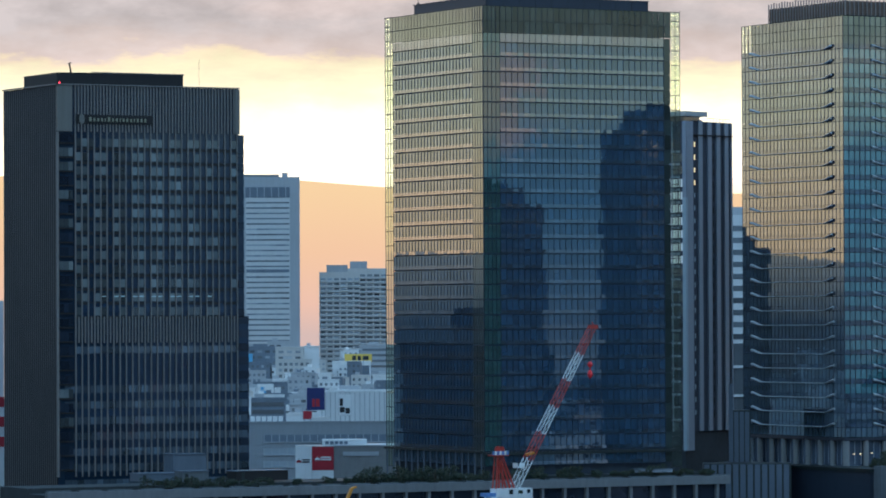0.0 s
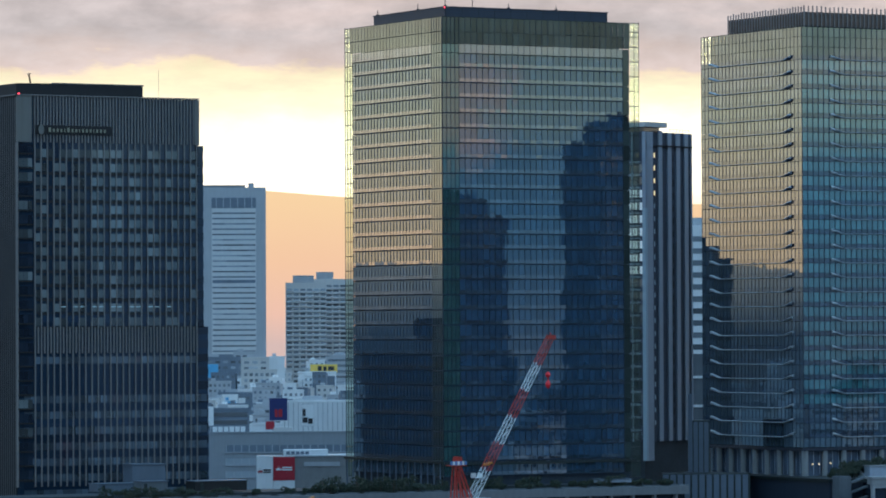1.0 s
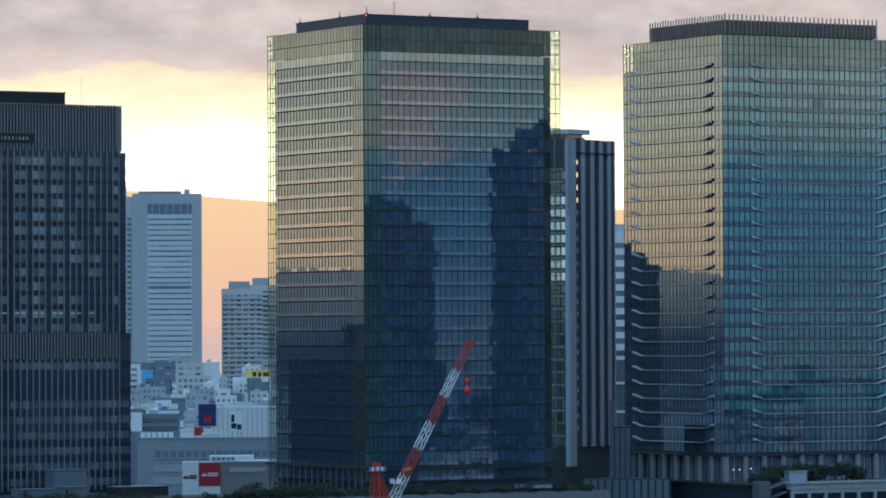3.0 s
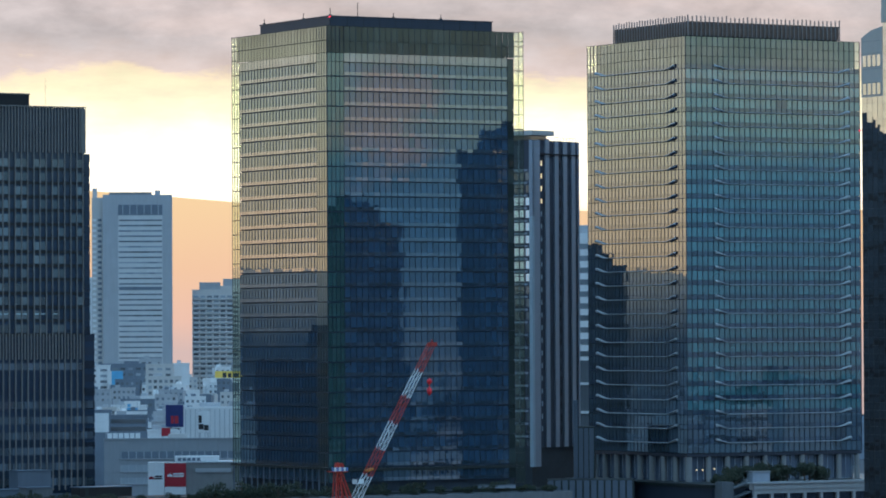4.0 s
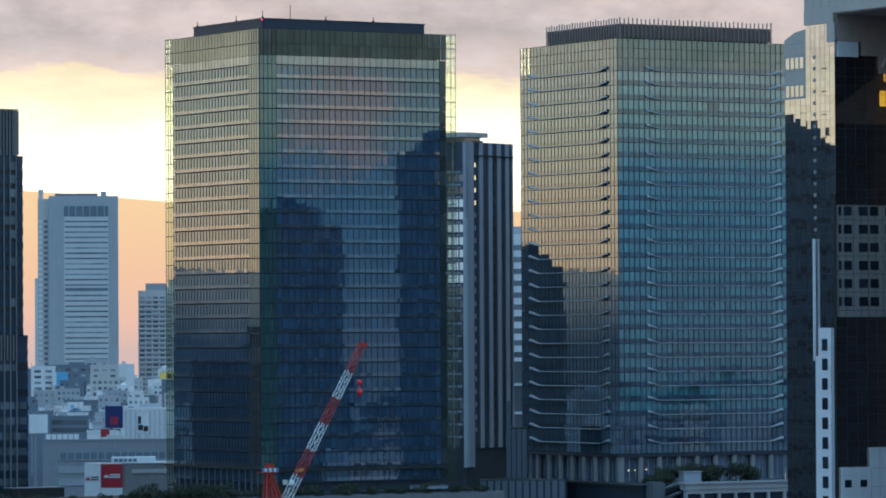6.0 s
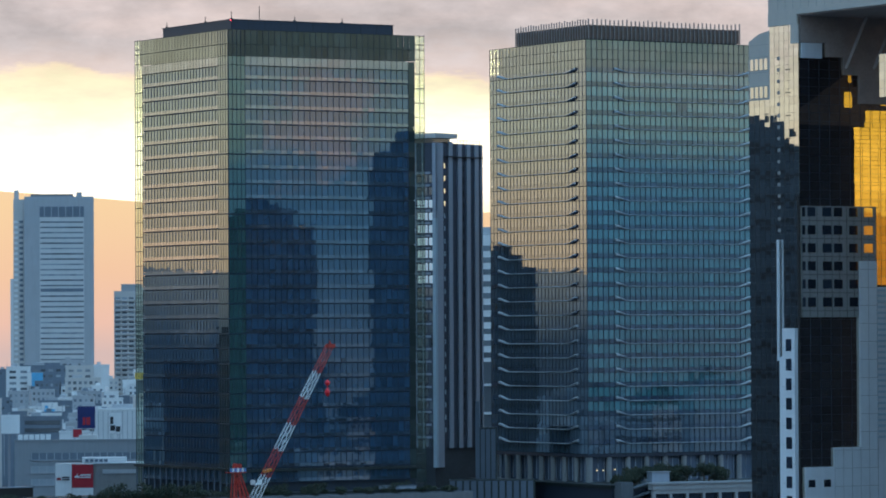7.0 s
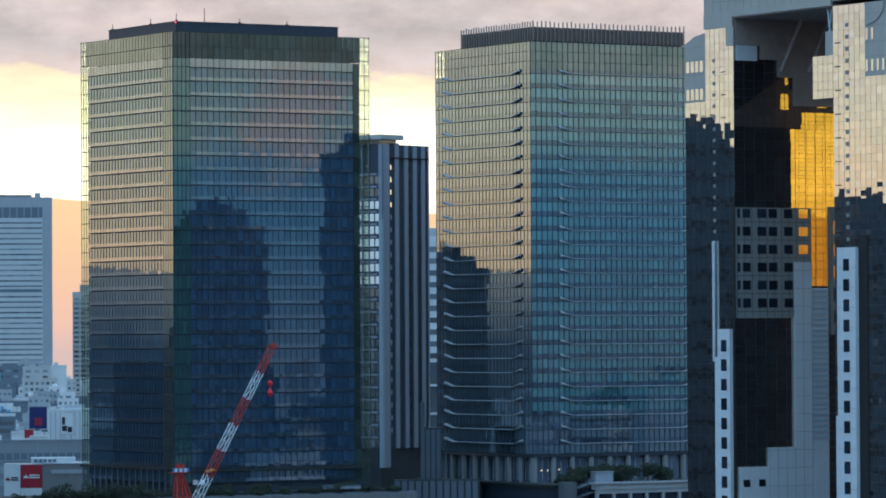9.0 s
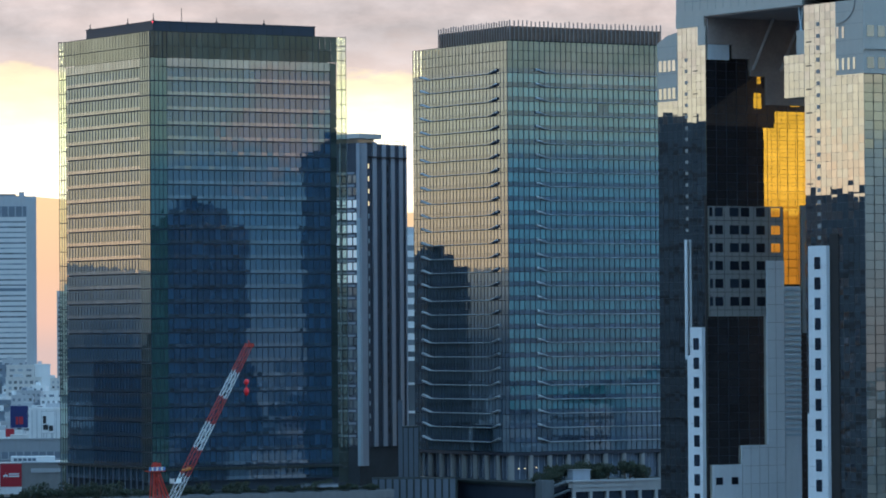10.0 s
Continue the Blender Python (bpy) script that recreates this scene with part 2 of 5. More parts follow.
M = {
    # The raised blue of glass_b and strip_b inner tones stands for haze.
    "glass_b": mirror_glass("green_mirror_glass", (0.034, 0.078, 0.135), (0.87, 1.0, 0.95), 0.17, 0.62, 0.015, 0.2),
    "glass_b_corner": mirror_glass("pale_green_glass", (0.032, 0.085, 0.082), (0.82, 1.0, 0.93), 0.18, 0.60, 0.015, 0.2),
    "strip_b": mirror_glass("pale_spandrel_glass", (0.035, 0.070, 0.105), (0.94, 0.98, 0.94), 0.37, 0.66, 0.018),
    "parapet_b": mirror_glass("parapet_glass", (0.036, 0.050, 0.048), (0.90, 0.96, 0.86), -0.02, 0.78),
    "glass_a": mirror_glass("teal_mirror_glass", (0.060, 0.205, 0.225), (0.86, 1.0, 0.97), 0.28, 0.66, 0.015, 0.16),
    # Teal glass again, its slanted and low reflections put into a greyer colour.
    "glass_a_side": mirror_glass("teal_mirror_glass_greyed", (0.068, 0.105, 0.140), (0.88, 0.98, 0.95), 0.26, 0.66, 0.015, 0.2),
    "strip_a": mirror_glass("grey_spandrel_glass", (0.034, 0.056, 0.096), (0.86, 0.96, 0.93), 0.16, 0.66, 0.018),
    "parapet_a": mirror_glass("grey_green_parapet_glass", (0.05, 0.065, 0.065), (0.85, 0.95, 0.90), 0.24, 0.64),
    "mullion": surface("dark_aluminium", (0.035, 0.045, 0.045), 0.4, 0.5, 0.25, 4.0),
    # Navy here carries the blue haze in the bars' colour.
    "joint": surface("dark_glazing_bar", (0.007, 0.019, 0.040), 0.6, 0.0, 0.3, 4.0),
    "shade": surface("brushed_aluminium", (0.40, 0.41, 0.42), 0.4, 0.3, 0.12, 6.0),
    "screen": clear_glass("clear_screen_glass", (0.955, 0.98, 0.895), 0.17),
    "lobby": mirror_glass("lobby_glass", (0.10, 0.13, 0.18), (0.85, 0.93, 1.0), 0.10, 0.4, 0.03),
    "core": surface("dark_core", (0.018, 0.028, 0.042), 0.7, 0, 0.3, 8.0),
    "pent": surface("dark_blue_cladding", (0.030, 0.040, 0.060), 0.45, 0.1, 0.2, 6.0, 0.4),
    "louvre": surface("grey_louvre", (0.085, 0.088, 0.095), 0.5, 0.2, 0.25, 4.0),
    "crown_board": surface("brown_grey_louvre_board", (0.155, 0.098, 0.072), 0.7, 0.0, 0.25, 2.0),
    # The rib stone again, darkened in colour for the side in shade.
    "rib_side": surface("stone_rib_side_shaded", (0.105, 0.094, 0.090), 0.7, 0, 0.2, 7.0, 0.4),
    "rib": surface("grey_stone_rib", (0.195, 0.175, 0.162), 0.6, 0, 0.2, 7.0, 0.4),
    "dark_c": mirror_glass("black_spandrel", (0.020, 0.036, 0.062), (0.8, 0.9, 1.0), 0.05, 0.30, 0.08),
    "glass_c": mirror_glass("grey_blue_window", (0.130, 0.146, 0.146), (0.90, 0.97, 1.0), 0.14, 0.42, 0.03, 0.65),
    "glass_c_low": mirror_glass("dim_office_window", (0.085, 0.110, 0.135), (0.90, 0.97, 1.0), 0.14, 0.42, 0.03, 0.5),
    "panel_c": surface("grey_metal_panel", (0.16, 0.155, 0.14), 0.45, 0.2, 0.15, 5.0, 0.5),
    "dusk_wall": surface("dark_tower_wall", (0.045, 0.055, 0.065), 0.8, 0, 0.3, 9.0),
    # Black stands for an inner wall in shade; also used for panel joints.
    "matt": surface("matt_shade_and_joint_black", (0.048, 0.048, 0.054), 1.0, 0, 0.3, 4.0),
    # Lighter tone added only to shape what the far tower mirrors.
    "matt_warm": surface("reflection_patch_brown", (0.15, 0.125, 0.115), 1.0, 0, 0.3, 4.0),
    "black": surface("black_cladding", (0.014, 0.012, 0.012), 0.7, 0, 0.3, 4.0),
    "gilt": surface("dull_gilt_letters", (0.30, 0.28, 0.20), 0.4, 0.3, 0.1, 1.0),
    "deck": surface("dark_roof_deck", (0.035, 0.040, 0.042), 0.9, 0, 0.3, 5.0, 0.0, 0.2),
    "slat": surface("light_grey_slat", (0.27, 0.225, 0.205), 0.5, 0.1, 0.15, 4.0),
    "concrete": surface("pale_concrete", (0.17, 0.172, 0.175), 0.8, 0, 0.2, 6.0, 0.4, 0.2),
    "concrete_dark": surface("grey_concrete", (0.12, 0.13, 0.14), 0.8, 0, 0.25, 6.0, 0.4, 0.2),
    "white": surface("white_panel", (0.66, 0.68, 0.70), 0.45, 0, 0.10, 5.0, 0.4),
    "white_far": surface("white_render", (0.76, 0.75, 0.735), 0.8, 0, 0.10, 9.0, 0.4),
    "beige_far": surface("beige_render", (0.58, 0.55, 0.52), 0.8, 0, 0.12, 9.0, 0.4),
    "pale_far": surface("pale_grey_panels", (0.60, 0.585, 0.57), 0.8, 0, 0.10, 9.0, 0.4),
    "office_far": surface("mid_grey_cladding", (0.285, 0.295, 0.31), 0.8, 0, 0.12, 7.0, 0.4),
    "grey_far": surface("grey_render", (0.41, 0.415, 0.43), 0.8, 0, 0.12, 9.0, 0.4),
    "brown_far": surface("brown_grey_cladding", (0.24, 0.23, 0.225), 0.8, 0, 0.15, 5.0, 0.3),
    "dark_far": surface("slate_cladding", (0.16, 0.19, 0.23), 0.7, 0, 0.2, 9.0, 0.3),
    # Pale inner colour stands for the haze in front of distant windows.
    "window_far": mirror_glass("haze_paled_window", (0.26, 0.28, 0.30), (0.9, 0.95, 1.0), 0.15, 0.5, 0.05, 0.6),
    "navy": surface("navy_board", (0.015, 0.025, 0.12), 0.5, 0, 0.15, 4.0),
    "red": surface("red_board", (0.42, 0.020, 0.035), 0.5, 0, 0.12, 3.0),
    "cyan": surface("cyan_board", (0.12, 0.42, 0.66), 0.5, 0, 0.15, 4.0),
    "yellow": surface("yellow_board", (0.80, 0.52, 0.10), 0.5, 0, 0.12, 4.0),
    "ink": surface("black_ink", (0.02, 0.02, 0.025), 0.6, 0, 0.1, 1.0),
    "crane_red": surface("red_paint", (0.50, 0.045, 0.03), 0.45, 0, 0.25, 2.0, 0.3),
    "crane_white": surface("white_paint", (0.78, 0.78, 0.76), 0.45, 0, 0.12, 2.0, 0.3),
    "crane_blue": surface("blue_sheet", (0.12, 0.24, 0.50), 0.6, 0, 0.2, 1.0),
    "orange": surface("orange_paint", (0.65, 0.24, 0.03), 0.45, 0, 0.2, 1.0),
    "marker": surface("red_marker", (0.85, 0.02, 0.03), 0.4, 0, 0.1, 0.5),
    "bark": surface("bark", (0.09, 0.065, 0.045), 0.9, 0, 0.3, 0.5, 0.5, 0.5),
    "ground": surface("asphalt_and_roofs", (0.055, 0.060, 0.068), 0.9, 0, 0.35, 40.0, 0, 0.0, 0.0, 6.0),
    "town": surface("town_walls", (0.17, 0.20, 0.24), 0.85, 0, 0.55, 30.0, 0.1, 0.0, 0.6),
    "steel_a": mirror_glass("sky_tower_mirror", (0.030, 0.032, 0.042), (0.97, 0.97, 0.95), 0.66, 0.90, 0.012, 0.3, 0.10),
    # The gold of the mirrored sunset is put into this tint.
    "gold_back": mirror_glass("sunset_tinted_mirror", (0.03, 0.025, 0.01), (1.0, 0.66, 0.10), 0.95, 0.98, 0.012, 0.3, 0.12),
    "steel_f": mirror_glass("sky_tower_tinted_mirror", (0.14, 0.115, 0.09), (0.98, 0.90, 0.74), 0.50, 0.85, 0.012, 0.3, 0.12),
    # Tinted mirror again, its inner tone darkened for the gap in shade.
    "steel_g": mirror_glass("tinted_mirror_shaded", (0.022, 0.026, 0.038), (0.98, 0.90, 0.76), 0.50, 0.85, 0.012, 0.3, 0.12),
    "blue_panel": surface("blue_grey_panel", (0.45, 0.415, 0.37), 0.5, 0.0, 0.10, 6.0, 0.3),
    "grey_panel": surface("grey_panel", (0.27, 0.27, 0.265), 0.5, 0.1, 0.12, 6.0, 0.3),
    "soffit": surface("brown_soffit", (0.42, 0.335, 0.30), 0.6, 0.1, 0.2, 5.0),
    "pier": surface("blue_grey_pier", (0.35, 0.39, 0.45), 0.55, 0.1, 0.12, 8.0, 0.4),
    "pier_dark": surface("dark_blue_grey_panel", (0.115, 0.14, 0.175), 0.6, 0, 0.15, 6.0, 0.4),
    "column": surface("pale_column", (0.24, 0.24, 0.24), 0.7, 0, 0.12, 4.0, 0.4),
    "pier_pale": surface("pale_pier", (0.42, 0.52, 0.58), 0.5, 0.1, 0.10, 8.0, 0.4),
    "dark_d": mirror_glass("dark_strip_window", (0.020, 0.028, 0.042), (0.8, 0.88, 1.0), 0.06, 0.3, 0.05),
    "window_dusk": mirror_glass("dusk_window", (0.040, 0.065, 0.095), (0.85, 0.93, 1.0), 0.0, 0.05, 0.08, 0.6),
    "window_blind": surface("pale_blinds", (0.085, 0.115, 0.145), 0.7, 0, 0.5, 8.0),
    # Darkened in colour so that these blocks mirror as backlit silhouettes.
    "navy_wall": surface("silhouette_wall", (0.009, 0.015, 0.026), 0.9, 0, 0.3, 9.0),
    "slot": surface("dark_recessed_slot", (0.070, 0.080, 0.105), 0.8, 0, 0.25, 5.0, 0.3),
    "lit": glow("lamp_lit_window", (1.0, 0.72, 0.38), 0.9),
    "lit_white": glow("lit_stair_window", (0.80, 0.90, 0.92), 0.22),
    "lit_dim": glow("dim_ceiling_light", (0.45, 0.60, 0.62), 0.07),
    "hotel_wall": surface("rib_gap_dark", (0.014, 0.014, 0.017), 0.95, 0, 0.3, 6.0),
    "parapet_white": surface("dulled_white_parapet", (0.33, 0.33, 0.33), 0.6, 0, 0.14, 5.0, 0.4),
    "red_lamp": glow("red_beacon", (1.0, 0.05, 0.08), 2.5),
}


def leaves():
    m, tree, p = material("leaves")
    r = tree.nodes.new("ShaderNodeNewGeometry").outputs["Random Per Island"]
    col = ramp(tree, r, [(0.0, (0.014, 0.024, 0.016)), (0.6, (0.030, 0.046, 0.026)), (1.0, (0.075, 0.074, 0.036))])
    link(tree, col, p.inputs["Base Color"])
    p.inputs["Roughness"].default_value = 0.7
    return m


M["leaves"] = leaves()


def mountain_haze_paint():
    # Haze and sunset glow are put into emission; the base is almost black.
    m, tree, p = material("haze_glow_mountain")
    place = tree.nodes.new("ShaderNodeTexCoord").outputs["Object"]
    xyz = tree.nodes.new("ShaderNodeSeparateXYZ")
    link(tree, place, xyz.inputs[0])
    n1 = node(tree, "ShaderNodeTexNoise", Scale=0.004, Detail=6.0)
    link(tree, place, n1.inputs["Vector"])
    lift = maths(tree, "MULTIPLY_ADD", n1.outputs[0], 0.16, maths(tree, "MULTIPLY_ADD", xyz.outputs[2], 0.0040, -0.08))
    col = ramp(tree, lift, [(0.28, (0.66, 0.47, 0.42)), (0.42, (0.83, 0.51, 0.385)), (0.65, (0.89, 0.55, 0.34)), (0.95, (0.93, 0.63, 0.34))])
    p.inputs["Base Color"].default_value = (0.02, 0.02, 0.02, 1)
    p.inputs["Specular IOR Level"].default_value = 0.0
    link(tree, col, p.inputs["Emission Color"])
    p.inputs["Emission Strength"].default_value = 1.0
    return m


M["mountain"] = mountain_haze_paint()
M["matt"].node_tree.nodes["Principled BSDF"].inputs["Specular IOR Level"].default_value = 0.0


def hill_haze_paint():
    # Emission paints the haze over the hills, darker down towards the town.
    m, tree, p = material("haze_glow_hills")
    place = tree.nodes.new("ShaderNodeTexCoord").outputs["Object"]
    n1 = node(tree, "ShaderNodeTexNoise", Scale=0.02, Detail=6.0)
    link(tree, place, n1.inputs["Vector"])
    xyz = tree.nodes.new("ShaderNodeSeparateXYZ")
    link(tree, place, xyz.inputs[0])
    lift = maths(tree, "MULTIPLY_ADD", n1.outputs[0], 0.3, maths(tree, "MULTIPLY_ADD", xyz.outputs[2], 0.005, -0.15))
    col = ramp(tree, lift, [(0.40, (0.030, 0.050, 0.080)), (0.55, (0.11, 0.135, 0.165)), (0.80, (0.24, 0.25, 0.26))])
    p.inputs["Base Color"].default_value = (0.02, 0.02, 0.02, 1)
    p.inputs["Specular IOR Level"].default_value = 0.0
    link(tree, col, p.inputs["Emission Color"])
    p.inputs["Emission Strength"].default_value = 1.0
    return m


M["hills"] = hill_haze_paint()

# ---- building tools ----
BOX_FACES = ((0, 3, 2, 1), (4, 5, 6, 7), (0, 1, 5, 4), (1, 2, 6, 5), (2, 3, 7, 6), (3, 0, 4, 7))


class Shape:
    """Gathers boxes, beams and prisms for one mesh."""

    def __init__(self):
        self.v, self.f = [], []

    def solid(self, eight):
        n = len(self.v)
        self.v += eight
        self.f += [tuple(n + i for i in q) for q in BOX_FACES]
        return self

    def box(self, x0, x1, y0, y1, z0, z1):
        return self.solid([(x0, y0, z0), (x1, y0, z0), (x1, y1, z0), (x0, y1, z0), (x0, y0, z1), (x1, y0, z1), (x1, y1, z1), (x0, y1, z1)])

    def beam(self, p, q, w, h=None):
        p, q = Vector(p), Vector(q)
        way = (q - p).normalized()
        side = way.cross(Vector((0, 0, 1)))
        side = Vector((1, 0, 0)) if side.length < 1e-3 else side.normalized()
        over = side.cross(way)
        h = h or w
        ring = [-side * w - over * h, side * w - over * h, side * w + over * h, -side * w + over * h]
        return self.solid([tuple(p + r * 0.5) for r in ring] + [tuple(q + r * 0.5) for r in ring])

    def prism(self, outline, z0, z1):
        n, k = len(self.v), len(outline)
        self.v += [(x, y, z0) for x, y in outline] + [(x, y, z1) for x, y in outline]
        self.f += [tuple(n + i for i in reversed(range(k))), tuple(n + k + i for i in range(k))]
        self.f += [(n + i, n + (i + 1) % k, n + k + (i + 1) % k, n + k + i) for i in range(k)]
        return self

    def mesh(self, name, mat):
        me = bpy.data.meshes.new(name)
        me.from_pydata(self.v, [], self.f)
        me.materials.append(M[mat])
        return me


def thing(name, x, y, z, label, category, group="", turn=0, kind=""):
    ob = new(name)
    ob.matrix_basis = pose(x, y, z, 0, 0, turn)
    ob.empty_display_size = 5
    return tagged(ob, label, category, group, kind)


def part(name, shape, mat, parent, label="", at=None):
    me = shape if isinstance(shape, bpy.types.Mesh) else shape.mesh(name, mat)
    ob = new(name, me)
    ob.parent = parent
    if at:
        ob.location = at
    if label:
        tagged(ob, label)
    return ob


def single(name, shape, mat, x, y, z, label, category, group="", turn=0, kind=""):
    ob = new(name, shape.mesh(name, mat))
    ob.matrix_basis = pose(x, y, z, 0, 0, turn)
    return tagged(ob, label, category, group, kind)


class Face:
    """One facade of a tower, in the tower's own metres: u runs along it, o stands out of it. way 'x': the facade lies along x at y = plane and looks to -y;
    way 'y': along y at x = plane, looking to -x."""

    def __init__(self, way, plane):
        self.way, self.plane = way, plane

    def add(self, s, u0, u1, o0, o1, z0, z1):
        if self.way == "x":
            return s.box(u0, u1, self.plane - o1, self.plane - o0, z0, z1)
        return s.box(self.plane - o1, self.plane - o0, u0, u1, z0, z1)

    def panes(self, s, cuts, o, z0, z1, rng, lean, gap=0.03):
        """Panes 6 cm thick, each leaning a hair of its own."""
        for u0, u1 in zip(cuts, cuts[1:]):
            a, b, c = (rng.uniform(-lean, lean) for _ in range(3))
            off = [a + b, a - b, a - b + c, a + b + c]
            four = [(u0 + gap, z0), (u1 - gap, z0), (u1 - gap, z1), (u0 + gap, z1)]
            pts = []
            for depth in (0.06, 0.0):
                for (u, z), d in zip(four, off):
                    w = o - depth + (d if depth == 0.0 else 0)
                    pts.append((u, self.plane - w, z) if self.way == "x" else (self.plane - w, u, z))
            s.solid(pts)
        return s


def steps(a, b, pitch):
    n = max(1, round((b - a) / pitch))
    return [a + (b - a) * i / n for i in range(n + 1)]


class Panes:
    """Sets panes of one kind on a thing: the first ones each a part of its own, the rest joined."""

    def __init__(self, name, mat, parent, limit=300):
        self.name, self.mat, self.parent, self.limit, self.n, self.rest = name, mat, parent, limit, 0, Shape()

    def lay(self, face, cuts, o, z0, z1, rng, lean, gap=0.03):
        for u0, u1 in zip(cuts, cuts[1:]):
            if self.n < self.limit:
                part(self.name, face.panes(Shape(), [u0, u1], o, z0, z1, rng, lean, gap), self.mat, self.parent)
            else:
                face.panes(self.rest, [u0, u1], o, z0, z1, rng, lean, gap)
            self.n += 1
        return self

    def done(self):
        if self.rest.v:
            tagged(part(self.name + "_field", self.rest, self.mat, self.parent), kind="stuff")

# ---- ground and distance ----
ground = single("ground", Shape().box(-4900, 4900, -4900, 4900, -2, 0), "ground", 0, 0, 0, "dark asphalt and low roofs reaching the horizon", "ground", kind="structure")


def ridge(name, mat, yaw0, yaw1, height, label, seed):
    """A long ridge far behind the town."""
    rng = random.Random(seed)
    s = Shape()
    n = int((yaw1 - yaw0) * 2)
    far = []
    for i in range(n + 1):
        yaw = yaw0 + i * 0.5
        far.append((4800 * math.sin(radians(yaw)), 4800 * math.cos(radians(yaw)), height(yaw) + rng.uniform(-1.2, 1.2)))
    k = len(far)
    s.v = [(x, y, -2) for x, y, z in far] + far + [(x * 1.012, y * 1.012, z - 4) for x, y, z in far] + [(x * 1.012, y * 1.012, -2) for x, y, z in far]
    for i in range(k - 1):
        s.f += [(r * k + i, r * k + i + 1, ((r + 1) % 4) * k + i + 1, ((r + 1) % 4) * k + i) for r in range(4)]
    single(name, s, mat, 0, 0, 0, label, "mountain", kind="structure")


ridge("backdrop", "mountain", 16, 62, lambda a: 228 + 30 * math.exp(-((a - 24.5) / 3.2) ** 2) - 60 * (a > 42), "mountain ridge in glowing orange haze behind the town", 4)
ridge("backdrop_hills", "hills", -110, 15.5, lambda a: 168 + 9 * math.sin(a * 0.35) + 5 * math.sin(a * 1.3), "dull grey hills with painted haze on the skyline beyond the town", 5)


def town():
    """Roofs of the wide town, on all sides, outside the places where single buildings stand."""
    rng = random.Random(11)
    s = Shape()
    for _ in range(5200):
        yaw, far = rng.uniform(-180, 180), math.sqrt(rng.uniform(260 ** 2, 4500 ** 2))
        x, y = far * math.sin(radians(yaw)), far * math.cos(radians(yaw))
        if 14 < yaw < 45 and far < 2850:
            continue
        if 380 < x < 960 and 560 < y < 1500:
            continue
        w, d = rng.uniform(9, 26), rng.uniform(9, 26)
        h = rng.uniform(10, 34) + (rng.random() < 0.12) * rng.uniform(10, 45)
        if 14 < yaw < 45:
            h = min(h, 40)
            if far > 3300:
                h *= 0.7
        s.box(x - w / 2, x + w / 2, y - d / 2, y + d / 2, 0, h)
        if rng.random() < 0.5:
            s.box(x - w / 5, x + w / 4, y - d / 5, y + d / 4, h, h + rng.uniform(2, 4))
    single("distant_town", s, "town", 0, 0, 0, "pale and grey low buildings of the wide town", "town", kind="stuff")


town()


def plain_tower(x, y, w, d, h, turn, label, cap=0.0, wall="dusk_wall", seed=1, glazed=True):
    """A tall building with window rows, floor bands and a cluttered roof, seen in the glass of the others."""
    rng = random.Random(seed)
    ob = thing("office_tower", x, y, 0, label, "building", "towers of the town", turn)
    part("wall", Shape().box(-w / 2, w / 2, -d / 2, d / 2, 0, h), wall, ob)
    part("roof_house", Shape().box(-w * 0.3, w * 0.3, -d * 0.3, d * 0.3, h, h + 5 + cap), "dusk_wall", ob)
    part("roof_tank", Shape().box(-w * 0.42, -w * 0.32, -d * 0.2, d * 0.2, h, h + 3.2), "dusk_wall", ob)
    part("roof_mast", Shape().box(w * 0.2, w * 0.2 + 0.5, -0.25, 0.25, h, h + 11 + cap), "black", ob)
    for k in range(3):
        u = rng.uniform(-0.25, 0.2) * w
        part("roof_unit", Shape().box(u, u + rng.uniform(2, 5), -d * 0.1, d * 0.2, h + 5 + cap, h + 6.5 + cap + rng.uniform(0, 3)), "dusk_wall", ob)
    for k in range(int(h / 8)):
        part("floor_band", Shape().box(-w / 2 - 0.15, w / 2 + 0.15, -d / 2 - 0.15, d / 2 + 0.15, 5 + k * 8, 6.6 + k * 8), "black", ob)
    # windows on the sides towards the glass towers
    panes = {"window_dusk": Shape(), "window_blind": Shape()}
    for k in range(int(h / 4) - 1 if glazed else 0):
        z = 7.0 + k * 4
        for c in range(int(w / 3)):
            u = -w / 2 + 0.7 + c * 3
            if rng.random() < 0.7:
                panes["window_blind" if rng.random() < 0.35 else "window_dusk"].box(u, u + 1.8, d / 2 - 0.05, d / 2 + 0.08, z, z + 1.6)
        for c in range(int(d / 3)):
            u = -d / 2 + 0.7 + c * 3
            if rng.random() < 0.7:
                panes["window_blind" if rng.random() < 0.35 else "window_dusk"].box(w / 2 - 0.05, w / 2 + 0.08, u, u + 1.8, z, z + 1.6)
    for mat, shape in panes.items():
        if shape.v:
            tagged(part("window_field", shape, mat, ob), kind="stuff")
    return ob


plain_tower(858, 614, 34, 26, 136, 0, "dark office tower with a stepped roof house", 2)
plain_tower(917, 648, 38, 30, 166, 0, "tall dark office tower with a cluttered roof", 3, "dusk_wall", 6)
plain_tower(362, 1122, 44, 40, 152, 0, "tall dark tower with banded floors", 2, "dusk_wall", 2)
plain_tower(346, 1042, 40, 40, 126, 0, "dark mid-height tower with banded floors", 2, "dusk_wall", 3)
plain_tower(505, 1455, 20, 24, 118, 0, "dark slab tower with banded floors")
plain_tower(455, 1290, 70, 60, 82, 0, "broad dark office block with banded floors", 0, "navy_wall", 4, False)
plain_tower(395, 1370, 60, 60, 94, 0, "broad dark office block with a stepped roof", 4, "navy_wall", 5, False)
